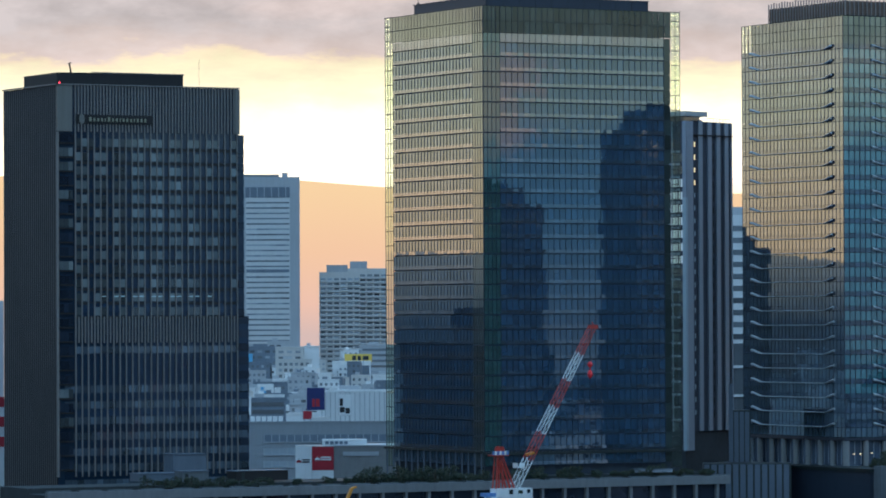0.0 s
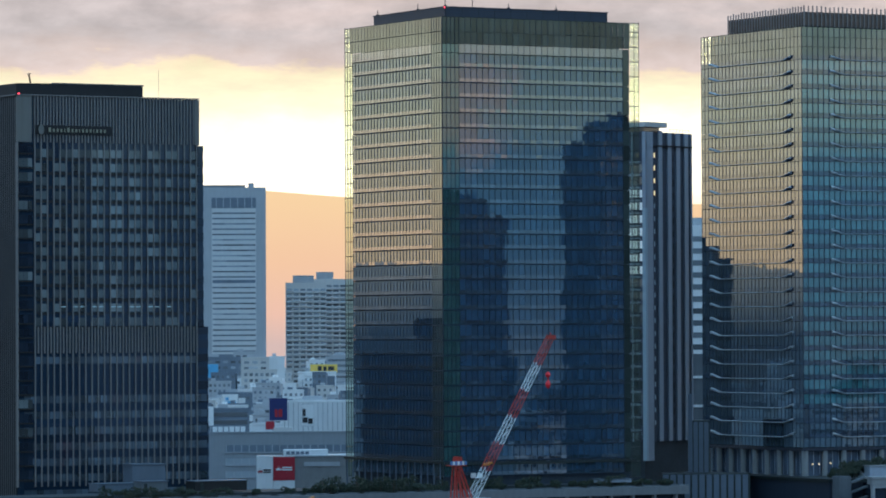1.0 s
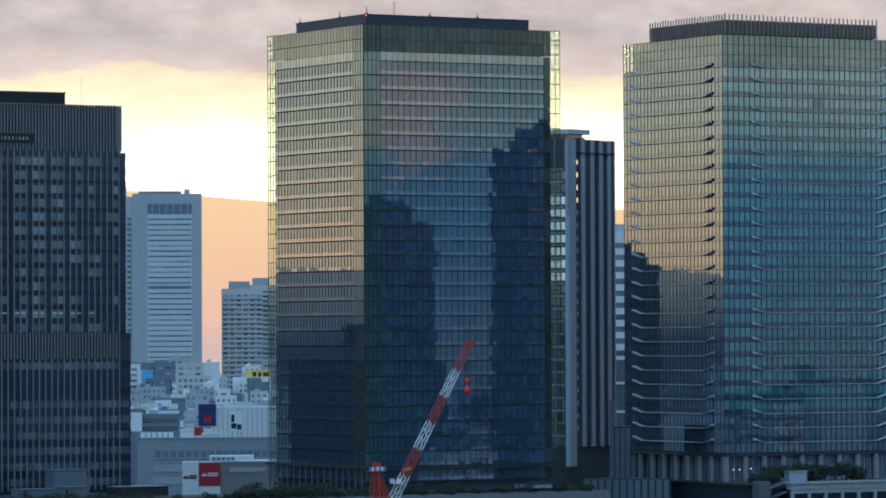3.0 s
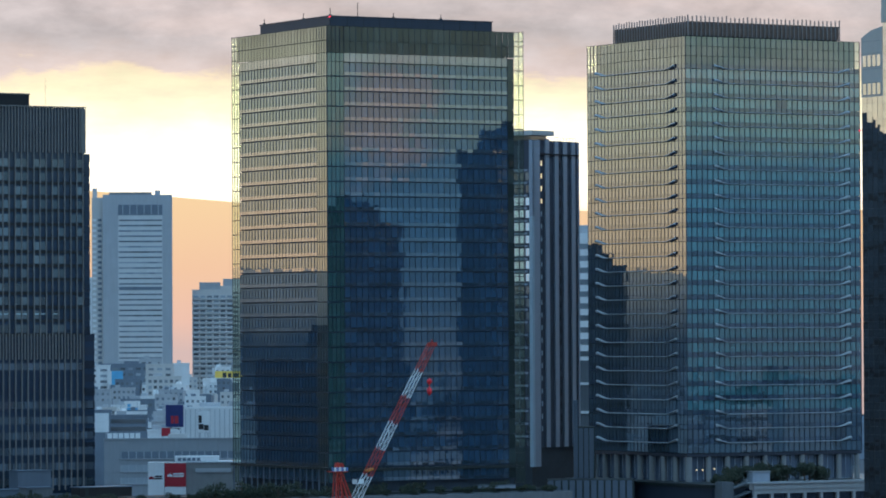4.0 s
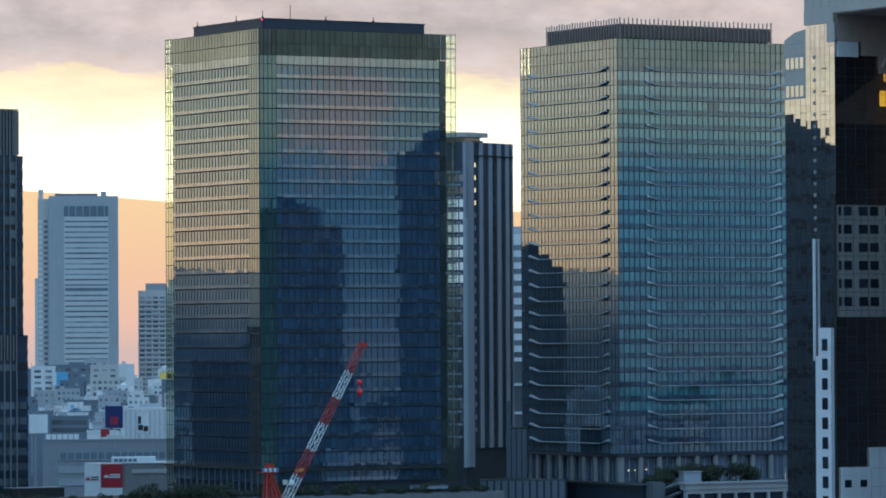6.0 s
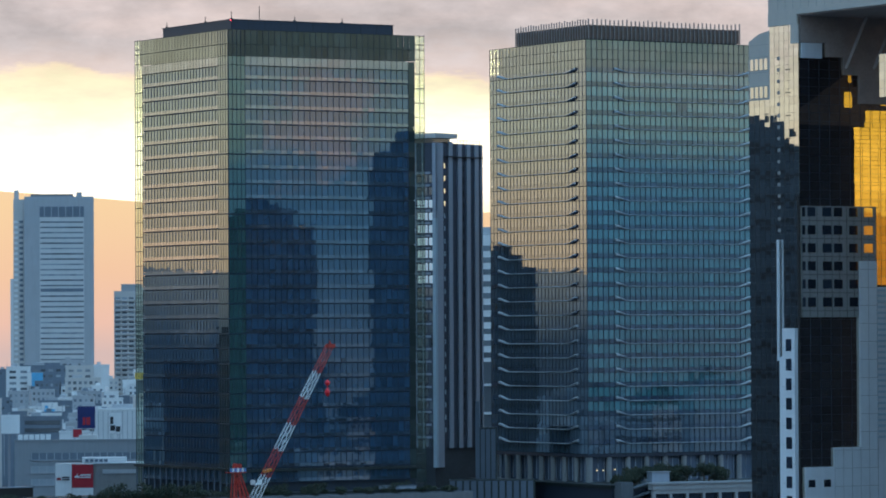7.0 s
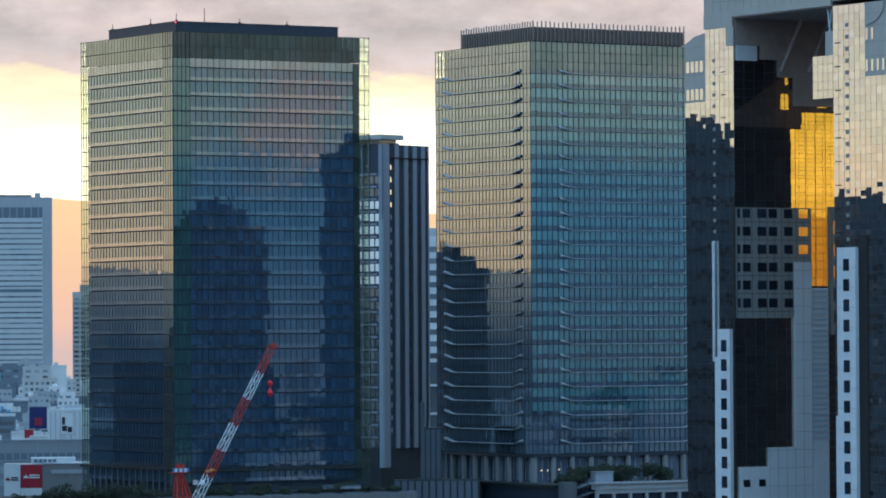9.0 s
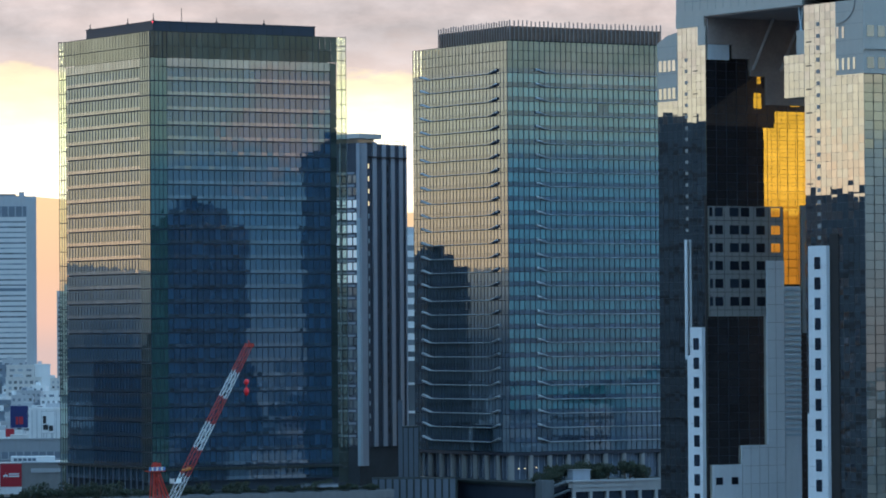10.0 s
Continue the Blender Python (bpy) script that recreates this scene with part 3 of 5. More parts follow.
for n, (px, py, pw, pd, ph, paint, words) in enumerate((
        (838, 560, 30, 24, 62, "concrete_dark", "grey mid-height office block with rows of windows"),
        (884, 585, 26, 22, 78, "dusk_wall", "dark mid-height office block with rows of windows"),
        (930, 575, 34, 24, 56, "pier", "pale grey office block with rows of windows"),
        (820, 640, 22, 20, 48, "pier_dark", "blue-grey low office block with rows of windows"),
        (862, 665, 24, 20, 44, "pier", "pale low office block with rows of windows"),
        (975, 600, 30, 26, 70, "concrete_dark", "grey office block with a flat roof"),
        (1010, 520, 34, 26, 88, "dusk_wall", "dark broad office block with rows of windows"),
        (1050, 610, 30, 26, 60, "pier", "pale office block with rows of windows"))):
    plain_tower(px, py, pw, pd, ph, 0, words, 0, paint, 40 + n)

# ---- glass tower with clear corner screens ----


def glass_tower():
    rng = random.Random(21)
    ob = thing("glass_tower", 599.8, 1066.0, 0, "green mirrored glass office tower with clear glass corner screens", "skyscraper", "twin glass towers")
    W, D, TOP, LOW, PITCH = 66.2, 59.4, 179.4, 46.5, 4.345
    part("core", Shape().box(0.4, 62.6, 0.4, 54.2, 0, 171.5), "core", ob)
    part("roof_core", Shape().box(1.5, 60.6, 1.5, 52, 171.5, 176.0), "core", ob)
    front, left = Face("x", 0.0), Face("y", 0.0)
    glass, strip, top_glass = Panes("pane", "glass_b", ob), Panes("spandrel", "strip_b", ob), Panes("parapet_pane", "parapet_b", ob)
    corner_glass = {front: Panes("corner_pane", "glass_b_corner", ob), left: Panes("corner_pane", "parapet_a", ob)}
    tops = [166.3 - PITCH * k for k in range(28)]
    for face, u0, u1, ua, ub, us in ((front, 5.5, 60.6, 0.0, 5.5, 66.2), (left, 6.0, 54.5, 0.0, 6.0, 59.4)):
        cuts = steps(u0, u1, 1.97)
        corner = steps(ua, ub, 1.5)
        strip.lay(face, cuts, 0.1, 169.25, 171.75, rng, 0.0006)
        upper = 169.0
        for z in tops:
            glass.lay(face, cuts, 0.0, z + 0.03, upper, rng, 0.0014)
            strip.lay(face, cuts, 0.1, z - 0.98, z, rng, 0.0016)
            part("transom", face.add(Shape(), u0, u1, -0.05, 0.2, z - 1.32, z - 1.0) if face is front else face.add(Shape(), u0, u1, -0.05, 0.13, z - 1.24, z - 1.02), "joint", ob)
            corner_glass[face].lay(face, corner, 0.12, z - 1.15, z + PITCH - 1.5, rng, 0.0012)
            part("corner_transom", face.add(Shape(), ua, ub, 0.0, 0.2, z - 1.48, z - 1.18), "joint" if face is front else "louvre", ob)
            upper = z - 1.36
        corner_glass[face].lay(face, corner, 0.12, 169.3, 171.7, rng, 0.0006)
        part("transom", face.add(Shape(), u0, u1, -0.05, 0.26, 168.98, 169.22), "mullion", ob)
        for z0, z1 in ((171.85, 175.25), (175.4, TOP)):
            top_glass.lay(face, steps(ua, us - 3.2, 1.97), 0.1, z0, z1, rng, 0.0006)
        part("parapet_rail", face.add(Shape(), ua, us, 0.0, 0.2, 175.22, 175.42), "mullion", ob)
        part("parapet_rail", face.add(Shape(), ua, us, 0.0, 0.2, TOP, TOP + 0.15), "mullion", ob)
        for u in cuts:
            part("mullion", face.add(Shape(), u - 0.055, u + 0.055, 0.0, 0.15 if face is front else 0.125, LOW, TOP), "joint", ob)
        for u in corner:
            part("mullion", face.add(Shape(), u - 0.06, u + 0.06, 0.1, 0.2, LOW, TOP), "joint" if face is front else "louvre", ob)
        # clear screen that runs past the corner
        e = (60.6 if face is front else 54.5)
        e += 2.4 if face is front else 0.0
        z = LOW
        while z < TOP - 1:
            z1 = min(z + PITCH, TOP)
            pane = Shape()
            for c0, c1 in zip(steps(e, us, 1.6), steps(e, us, 1.6)[1:]):
                face.add(pane, c0 + 0.03, c1 - 0.03, 0.02, 0.06, z + 0.12, z1 - 0.03)
            part("screen_pane", pane, "screen", ob)
            part("screen_bracket", face.add(Shape(), e - 0.3, us - 0.1, -0.8, 0.08, z - 0.1, z + 0.1), "mullion", ob)
            z += PITCH
        for u in steps(e, us, 1.6)[1:]:
            part("screen_post", face.add(Shape(), u - 0.04, u + 0.04, -0.12, 0.1, LOW, TOP + 0.4), "mullion", ob)
    for field in (glass, strip, top_glass, *corner_glass.values()):
        field.done()
    # parapet ends, roof house, masts
    end_glass = Panes("end_pane", "parapet_b", ob)
    for z in tops[1:]:
        end_glass.lay(front, [60.7, 62.9], 0.04, z - 1.0, z + 3.2, rng, 0.0006)
    end_glass.lay(front, [60.7, 62.9], 0.04, 165.25, 171.7, rng, 0.0006)
    end_glass.done()
    part("penthouse", Shape().box(2.6, 57.3, 3.0, 46.0, 176, 182.5).box(2.4, 57.5, 2.8, 46.2, 182.5, 182.75), "pent", ob)
    for u in steps(3, 57, 5.4):
        part("penthouse_joint", Shape().box(u - 0.05, u + 0.05, 2.94, 3.0, 179.5, 182.5), "mullion", ob)
    for x, y, h in ((2.9, 44, 1.6), (3.2, 20, 1.8), (3.0, 3.4, 2.2), (24, 3.3, 1.4), (40, 3.3, 1.4), (18, 14, 5.0)):
        part("mast", Shape().box(x - 0.08, x + 0.08, y - 0.08, y + 0.08, 182.7, 182.7 + h).box(x - 0.3, x + 0.3, y - 0.3, y + 0.3, 182.7, 183.1), "mullion", ob)
    part("beacon", Shape().box(2.35, 2.6, 2.7, 2.95, 182.1, 182.55), "red_lamp", ob, "red warning beacon")
    # open base with slim columns
    for u in steps(1.0, 58.0, 3.8):
        part("base_fin", left.add(Shape(), u - 0.12, u + 0.12, 0.3, 0.7, 44, 51.5), "pier_dark", ob)
    part("base_beam", left.add(Shape(), -0.5, 59.4, 0.2, 0.9, 51.5, 52.2), "mullion", ob)
    part("base_beam", front.add(Shape(), -0.5, 64, 0.2, 0.9, 51.0, 51.8), "mullion", ob)
    return ob


glass_tower()

# ---- glass tower with wing-shaped sunshades ----


def sunshade_mesh(way, u0, ua, ub, u1):
    """A slim aluminium wing whose two ends sweep up."""
    rise = lambda t: 1.05 * t * t * (3 - 2 * t)  # noqa: E731
    stations = [(u0 + (ua - u0) * i / 5, rise(1 - i / 5), 0.35 + 0.65 * i / 5) for i in range(5)]
    stations += [(ua + (ub - ua) * i / 4, 0.0, 1.0) for i in range(5)]
    stations += [(ub + (u1 - ub) * i / 5, rise(i / 5), 1.0 - 0.65 * i / 5) for i in range(1, 6)]
    s = Shape()
    profile = [(0.05, -0.10), (0.75, -0.14), (1.0, 0.0), (0.75, 0.10), (0.05, 0.16)]
    k = len(profile)
    for u, z, t in stations:
        for o, h in profile:
            h = h * (0.95 + 3.0 * (1 - t))
            o = o * (0.35 + 0.65 * t)
            s.v.append((u, -o, z + h) if way == "x" else (-o, u, z + h))
    for i in range(len(stations) - 1):
        for j in range(k):
            s.f.append((i * k + j, i * k + (j + 1) % k, (i + 1) * k + (j + 1) % k, (i + 1) * k + j))
    s.f += [tuple(range(k)), tuple((len(stations) - 1) * k + j for j in reversed(range(k)))]
    return s.mesh("sunshade", "shade")


def shaded_tower():
    rng = random.Random(22)
    ob = thing("glass_tower", 719.3, 1059.7, 0, "teal mirrored glass office tower with wing-shaped aluminium sunshades", "skyscraper", "twin glass towers")
    W, D, TOP, PITCH = 64.2, 55.4, 179.8, 4.346
    part("core", Shape().box(0.3, W - 0.3, 0.3, D - 0.5, 53, 171.2), "core", ob)
    part("base_core", Shape().box(2.0, W - 2, 2.0, D - 2, 0, 53), "lobby", ob)
    part("roof_core", Shape().box(1.5, W - 5, 1.5, D - 5.5, 171.2, 178), "core", ob)
    front, left = Face("x", 0.0), Face("y", 0.0)
    glass, strip, top_glass = Panes("pane", "glass_a", ob), Panes("spandrel", "strip_a", ob), Panes("parapet_pane", "parapet_a", ob)
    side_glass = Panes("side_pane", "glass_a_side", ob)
    wing = {front: sunshade_mesh("x", 10.2, 15.0, 55.2, 60.2), left: sunshade_mesh("y", 5.2, 10.4, 44.2, 50.6)}
    # black wedge paints the shadowed underside at the end of each wing
    tip = Shape().solid([(-0.45, 5.1, 0.6), (0.0, 5.1, 0.6), (0.0, 7.6, 0.08), (-0.8, 7.6, 0.08), (-0.45, 5.1, 1.4), (0.0, 5.1, 1.4), (0.0, 7.6, 0.4), (-0.8, 7.6, 0.4)]).mesh("tip_shadow", "joint")
    for face, U in ((front, W), (left, D)):
        cuts = steps(0.0, U, 1.97)
        for k in range(27):
            z = 170.15 - PITCH * k
            part("sunshade", wing[face], "shade", ob, "", (0, 0, z))
            if face is left and k < 18:
                part("tip_shadow", tip, "joint", ob, "black wedge painting the shadow under a sunshade end", (0, 0, z))
            strip.lay(face, cuts, 0.05, z + 0.02, z + 1.36, rng, 0.0013)
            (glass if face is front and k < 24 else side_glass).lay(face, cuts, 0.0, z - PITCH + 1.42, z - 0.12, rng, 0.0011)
            part("transom", face.add(Shape(), 0.0, U, -0.05, 0.12, z - 0.14, z + 0.02), "joint", ob)
        end = U - 5.4 if face is left else U - 1.8
        for z0, z1 in ((171.55, 173.9), (174.0, 176.9), (177.0, TOP)):
            top_glass.lay(face, steps(0.0, end, 1.97), 0.05, z0, z1, rng, 0.0006)
            ends = Shape()
            for c0, c1 in zip(steps(end, U, 1.8), steps(end, U, 1.8)[1:]):
                face.add(ends, c0 + 0.04, c1 - 0.04, 0.0, 0.05, z0, z1)
            part("screen_pane", ends, "screen", ob)
            part("parapet_rail", face.add(Shape(), 0.0, U, -0.05, 0.14, z1, z1 + 0.12), "mullion", ob)
        for u in cuts:
            part("mullion", face.add(Shape(), u - 0.1, u + 0.1, 0.0, 0.14 if face is front else 0.075, 54.0, TOP), "joint", ob)
        for u in steps(end, U, 1.8)[1:]:
            part("mullion", face.add(Shape(), u - 0.05, u + 0.05, 0.0, 0.15, 171.5, TOP), "mullion", ob)
        # columns of the open ground storey
        part("base_soffit", face.add(Shape(), 0.0 if face is front else 1.6, U, -1.6, 0.0, 53.2, 54.0), "pent", ob)
        for u in steps(1.2, U - 1.2, 6.95):
            s = Shape().prism([((u + 0.85 * math.cos(a)), 0.9 + 0.85 * math.sin(a)) if face is front else (0.9 + 0.85 * math.sin(a), u + 0.85 * math.cos(a)) for a in [i * math.pi / 5 for i in range(10)]], 44, 53.2)
            part("column", s, "column", ob, "pale round concrete column")
        for u in steps(2.5, U - 2.5, 2.3):
            part("base_mullion", face.add(Shape(), u - 0.08, u + 0.08, -2.0, -1.85, 46, 53.2), "pier", ob)
    for field in (glass, side_glass, strip, top_glass):
        field.done()
    # slatted crown
    x0, x1, y0, y1 = 3.0, 58.9, 3.0, 44.6
    part("crown_core", Shape().box(x0 + 0.6, x1 - 0.6, y0 + 0.6, y1 - 0.6, 178, 184.3), "black", ob)
    for u in steps(x0, x1, 1.55):
        part("crown_slat", Shape().box(u - 0.14, u + 0.14, y0 - 0.2, y0 + 0.1, 180.2, 186.2 + rng.uniform(-0.15, 0.35)), "slat", ob)
    for u in steps(y0, y1, 1.5):
        part("crown_slat", Shape().box(x0 - 0.2, x0 + 0.1, u - 0.15, u + 0.15, 180.2, 186.2 + rng.uniform(-0.15, 0.35)), "slat", ob)
    for u0, u1 in zip(steps(x0, x1, 1.55), steps(x0, x1, 1.55)[1:]):
        part("crown_louvre", Shape().box(u0 + 0.2, u1 - 0.2, y0 + 0.12, y0 + 0.28, 180.5, 184.6), "crown_board", ob)
    for u0, u1 in zip(steps(y0, y1, 1.5), steps(y0, y1, 1.5)[1:]):
        part("crown_louvre", Shape().box(x0 + 0.12, x0 + 0.28, u0 + 0.2, u1 - 0.2, 180.5, 184.6), "crown_board", ob)
    for z in (180.4, 184.4):
        part("crown_rail", Shape().box(x0, x1, y0 + 0.3, y0 + 0.5, z, z + 0.25).box(x0 + 0.3, x0 + 0.5, y0, y1, z, z + 0.25), "louvre", ob)
    # a few panes left open or with blinds drawn
    for u0, u1, z0, z1 in ((32.9, 37.0, 158.6, 161.6), (20.0, 24.2, 83.4, 84.9)):
        part("vent_panel", front.add(Shape(), u0, u1, 0.06, 0.1, z0, z1), "strip_a", ob, "dull grey vent panel")
    for u, z in ((3.2, 49.0), (5.4, 49.0), (9.6, 49.2)):
        part("lamp", front.add(Shape(), u, u + 0.35, -0.4, -0.1, z, z + 0.35), "lit", ob, "warm lamp")
    part("beacon", Shape().box(W - 0.2, W + 0.2, -0.4, 0.0, 152.4, 152.9), "red_lamp", ob, "red warning beacon")
    return ob


shaded_tower()

# ---- dark hotel tower with stone ribs ----


def hotel_tower():
    rng = random.Random(23)
    ob = thing("hotel_tower", 485.0, 1106.0, 0, "dark grey hotel tower with close vertical stone ribs", "skyscraper")
    W, D, TOP = 57.0, 38.5, 156.3
    part("core", Shape().box(0.3, W - 0.2, 0.5, D, 0, 156.25), "dark_c", ob)
    part("side_core", Shape().box(W - 0.2, W + 1.4, 6, D, 91, 143), "dark_c", ob)
    part("side_core", Shape().box(W - 0.2, W + 2.8, 6, D, 0, 91), "dark_c", ob)
    # near-black sheet over the core paints the dark gaps between the side ribs
    part("side_wall", Shape().box(0.0, 0.3, 0.6, D, 0, 156.2), "hotel_wall", ob)
    front, left = Face("x", 0.4), Face("y", 0.0)
    cuts = steps(5.6, W - 0.8, 1.98)
    windows, dim, low = Panes("window", "glass_c", ob), Panes("dim_window", "dark_c", ob), Panes("office_window", "glass_c_low", ob)
    # upper hotel floors: windows in two bays of three
    for k in range(13):
        z = 141.3 - 3.97 * k
        for i, (u0, u1) in enumerate(zip(cuts, cuts[1:])):
            if i % 3 == 2 and not (k == 0 and i < 12):
                continue
            if rng.random() < (0.03 if i < 17 else 0.6):
                continue
            windows.lay(front, [u0 + 0.19, u1 - 0.19], 0.12, z - 2.3, z, rng, 0.0008)
        part("floor_edge", front.add(Shape(), 5.6, W - 0.8, 0.0, 0.10, z - 3.3, z - 2.5), "black", ob)
    # dining and lobby floors, then glazed floors below the ribbed belt
    dim.lay(front, cuts, 0.1, 92.2, 94.8, rng, 0.0008)
    lights = Shape()
    for i, (u0, u1) in enumerate(zip(cuts, cuts[1:])):
        if i % 6 not in (2, 5) and 3 < i < 22:
            front.add(lights, u0 + 0.3, u1 - 0.3, 0.1, 0.14, 96.6, 96.85)
    tagged(part("light_strip", lights, "lit_dim", ob, "dim lit ceiling strip"), kind="stuff")
    low.lay(front, cuts, 0.1, 80.6, 82.6, rng, 0.0008)
    for k in range(8):
        z = 71.6 - 4.42 * k
        low.lay(front, steps(2.2, W + 2.4, 1.98), 0.12, z - 2.1, z, rng, 0.0008)
        part("floor_edge", front.add(Shape(), 2.2, W - 0.8, 0.0, 0.12, z - 4.2, z - 2.3), "dark_c", ob)
    windows.done()
    dim.done()
    low.done()
    for u in cuts:
        part("rib", front.add(Shape(), u - 0.19, u + 0.19, 0.0, 0.36, 46, TOP), "rib", ob)
    for u0, u1 in zip(cuts, cuts[1:]):
        m = (u0 + u1) / 2
        part("short_rib", front.add(Shape(), m - 0.2, m + 0.2, 0.0, 0.36, 143.2, TOP), "rib", ob)
        part("short_rib", front.add(Shape(), m - 0.2, m + 0.2, 0.0, 0.36, 83.6, 91.0), "rib", ob)
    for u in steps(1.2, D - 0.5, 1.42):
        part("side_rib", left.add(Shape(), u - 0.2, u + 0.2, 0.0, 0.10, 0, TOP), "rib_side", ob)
    part("coping", Shape().box(-0.4, W, -0.3, 0.4, TOP, TOP + 0.3).box(-0.5, 0.1, -0.3, D, TOP, TOP + 0.3), "rib", ob)
    # glazed corner
    part("corner_panel", Shape().box(-0.1, 4.6, 0.0, 0.4, 143.2, TOP), "panel_c", ob, "plain grey metal panel")
    for k in range(24):
        z = 142.6 - 4.0 * k
        part("corner_window", front.panes(Shape(), steps(0.6, 4.8, 1.4), 0.3, z - 2.4, z, rng, 0.001), "glass_c" if rng.random() < 0.3 else "dark_d", ob)
        part("corner_slab", Shape().box(0.2, 5.0, -0.2, 0.4, z - 2.9, z - 2.5), "black", ob)
    part("corner_post", Shape().box(-0.2, 0.4, -0.2, 0.4, 46, 143), "rib", ob)
    # bays on the far side
    for z0, z1, w in ((91, 143, 1.5), (46, 91, 2.9)):
        part("side_bay", Shape().box(W - 0.7, W + w, 0.6, 6, z0, z1), "dark_c", ob)
        for z in steps(z0 + 1, z1 - 1, 4.0):
            part("bay_window", Shape().box(W - 0.4, W + w + 0.06, 0.5, 5, z - 1.2, z + 1.0), "dark_d", ob)
    part("corner_panel", Shape().box(W - 1.5, W, -0.1, 0.4, 143.2, TOP - 0.2), "panel_c", ob, "plain grey metal panel")
    # roof house and the sign, its letters as plain bars
    part("penthouse", Shape().prism([(2.8, 6.5), (12.5, 4.0), (41.0, 4.0), (41.0, 30), (2.8, 30)], 155, 160.1), "black", ob)
    part("penthouse_rail", Shape().box(12.5, 41.2, 3.8, 4.0, 159.9, 160.3), "louvre", ob)
    part("mast", Shape().beam((7.0, 6, 159.5), (6.4, 6, 162.8), 0.35).beam((6.0, 6, 162.6), (6.9, 6, 162.9), 0.3), "black", ob)
    part("mast", Shape().box(47.95, 48.01, 8, 8.06, 156, 165), "louvre", ob)
    part("beacon", Shape().box(2.6, 3.0, 4.6, 5.0, 156.6, 157.3), "red_lamp", ob, "red warning beacon")
    part("sign_board", Shape().box(5.6, 29.6, -0.16, -0.10, 145.4, 148.0), "black", ob)
    emblem = Shape().prism([(0.85 * math.cos(i * math.pi / 6), 1.55 * math.sin(i * math.pi / 6)) for i in range(12)], 0, 0.12)
    e = part("sign_emblem", emblem, "panel_c", ob, "pale oval emblem")
    e.matrix_basis = pose(7.3, -0.50, 146.7, 90, 0, 0)
    x = 9.6
    for i in range(16):
        w, h = (0.7, 1.25) if i in (0, 5) else (0.55 if i % 4 else 0.3, 0.95)
        part("sign_bar", Shape().box(x, x + w, -0.56, -0.46, 146.1, 146.1 + h), "gilt", ob)
        x += w + 0.62
    return ob


hotel_tower()

# ---- striped tower behind, and its neighbours ----


def striped_tower():
    ob = thing("striped_tower", 711.8, 1136.1, 0, "dark office tower with tall blue-grey vertical piers", "skyscraper", "", 21.7)
    # local x runs along the striped side, local y along the windowed side
    L, W, TOP, LOW = 25.0, 30.0, 151.6, 54.5
    part("core", Shape().box(0.5, L, 0.5, W, LOW, TOP), "slot", ob)
    part("base_block", Shape().box(0.5, L + 2, 1.0, W, 0, LOW), "dusk_wall", ob)
    part("corner_pier", Shape().box(-0.1, 3.6, -0.3, 0.9, 48.5, TOP), "pier", ob)
    part("corner_pier", Shape().box(-0.5, 0.5, -0.35, 1.0, 48.5, TOP - 24), "pier_pale", ob, "pale blue-grey corner pier")
    part("corner_pier", Shape().box(-0.45, 0.5, -0.3, 1.0, TOP - 24, TOP), "pier", ob)
    for i, x in enumerate((7.1, 12.0, 16.6, 21.0, 24.4)):
        part("pier", Shape().box(x, x + (2.0 if i < 4 else 0.7), 0.05, 0.6, LOW, TOP + (0.0 if i else 0.5)), "pier", ob)
    part("cornice", Shape().box(3.6, L, -0.15, 0.6, TOP - 4.5, TOP - 4.1), "black", ob)
    for k in range(22):
        z = 143.6 - 4.0 * k
        part("stair_window", Shape().box(5.0, 5.5, 0.36, 0.48, z, z + 1.5), "lit" if k < 4 else "pier_pale", ob)
        part("slot_window", Shape().box(15.0, 15.4, 0.36, 0.48, z - 1, z + 1.2), "black", ob)
        for y in (1.3, 3.6, 5.9, 8.6, 11.3):
            part("window", Shape().box(0.38, 0.48, y, y + 1.7, z - 4.6, z - 2.2), "lit_white" if 4 < k + 3 < 12 else "glass_c", ob)
        part("side_band", Shape().box(0.25, 0.5, 2.4, W, z - 1.9, z - 1.2), "pier", ob)
    for y in (5.3, 8.0, 10.7):
        part("side_fin", Shape().box(0.1, 0.5, y, y + 0.3, LOW, TOP), "pier", ob)
    part("roof_plate", Shape().box(-1.0, 10.5, -0.8, W, TOP + 1.5, TOP + 3.0), "beige_far", ob)
    part("roof_house", Shape().box(1.0, 9.5, 1.5, W - 3, TOP, TOP + 1.5), "dark_d", ob)
    for i in range(8):
        part("rail_post", Shape().box(12 + i * 1.7, 12.1 + i * 1.7, 0.4, 0.5, TOP, TOP + 1.2), "mullion", ob)
    part("rail", Shape().box(12, 24, 0.4, 0.5, TOP + 1.1, TOP + 1.2), "mullion", ob)


striped_tower()


def banded_block():
    ob = thing("office_block", 846.0, 1344.5, 0, "white office block with dark horizontal window bands", "building", "", -32)
    part("wall", Shape().box(0, 34, 0, 18, 0, 128), "white_far", ob)
    for k in range(26):
        z = 124.0 - 4.45 * k
        part("window_band", Shape().box(0.4, 33.6, -0.12, 0.2, z - 2.0, z), "window_far", ob)
    part("roof_house", Shape().box(6, 24, 4, 14, 128, 131), "grey_far", ob)
    low = thing("office_block", 797.0, 1257.0, 0, "brown-grey blind wall with pale ledges", "building", "", -32)
    part("wall", Shape().box(0, 30, 0, 16, 0, 81), "concrete_dark", low)
    for z in (72.5, 62.5):
        part("ledge", Shape().box(-0.3, 30, -0.5, 0.2, z, z + 0.9), "white_far", low)


banded_block()


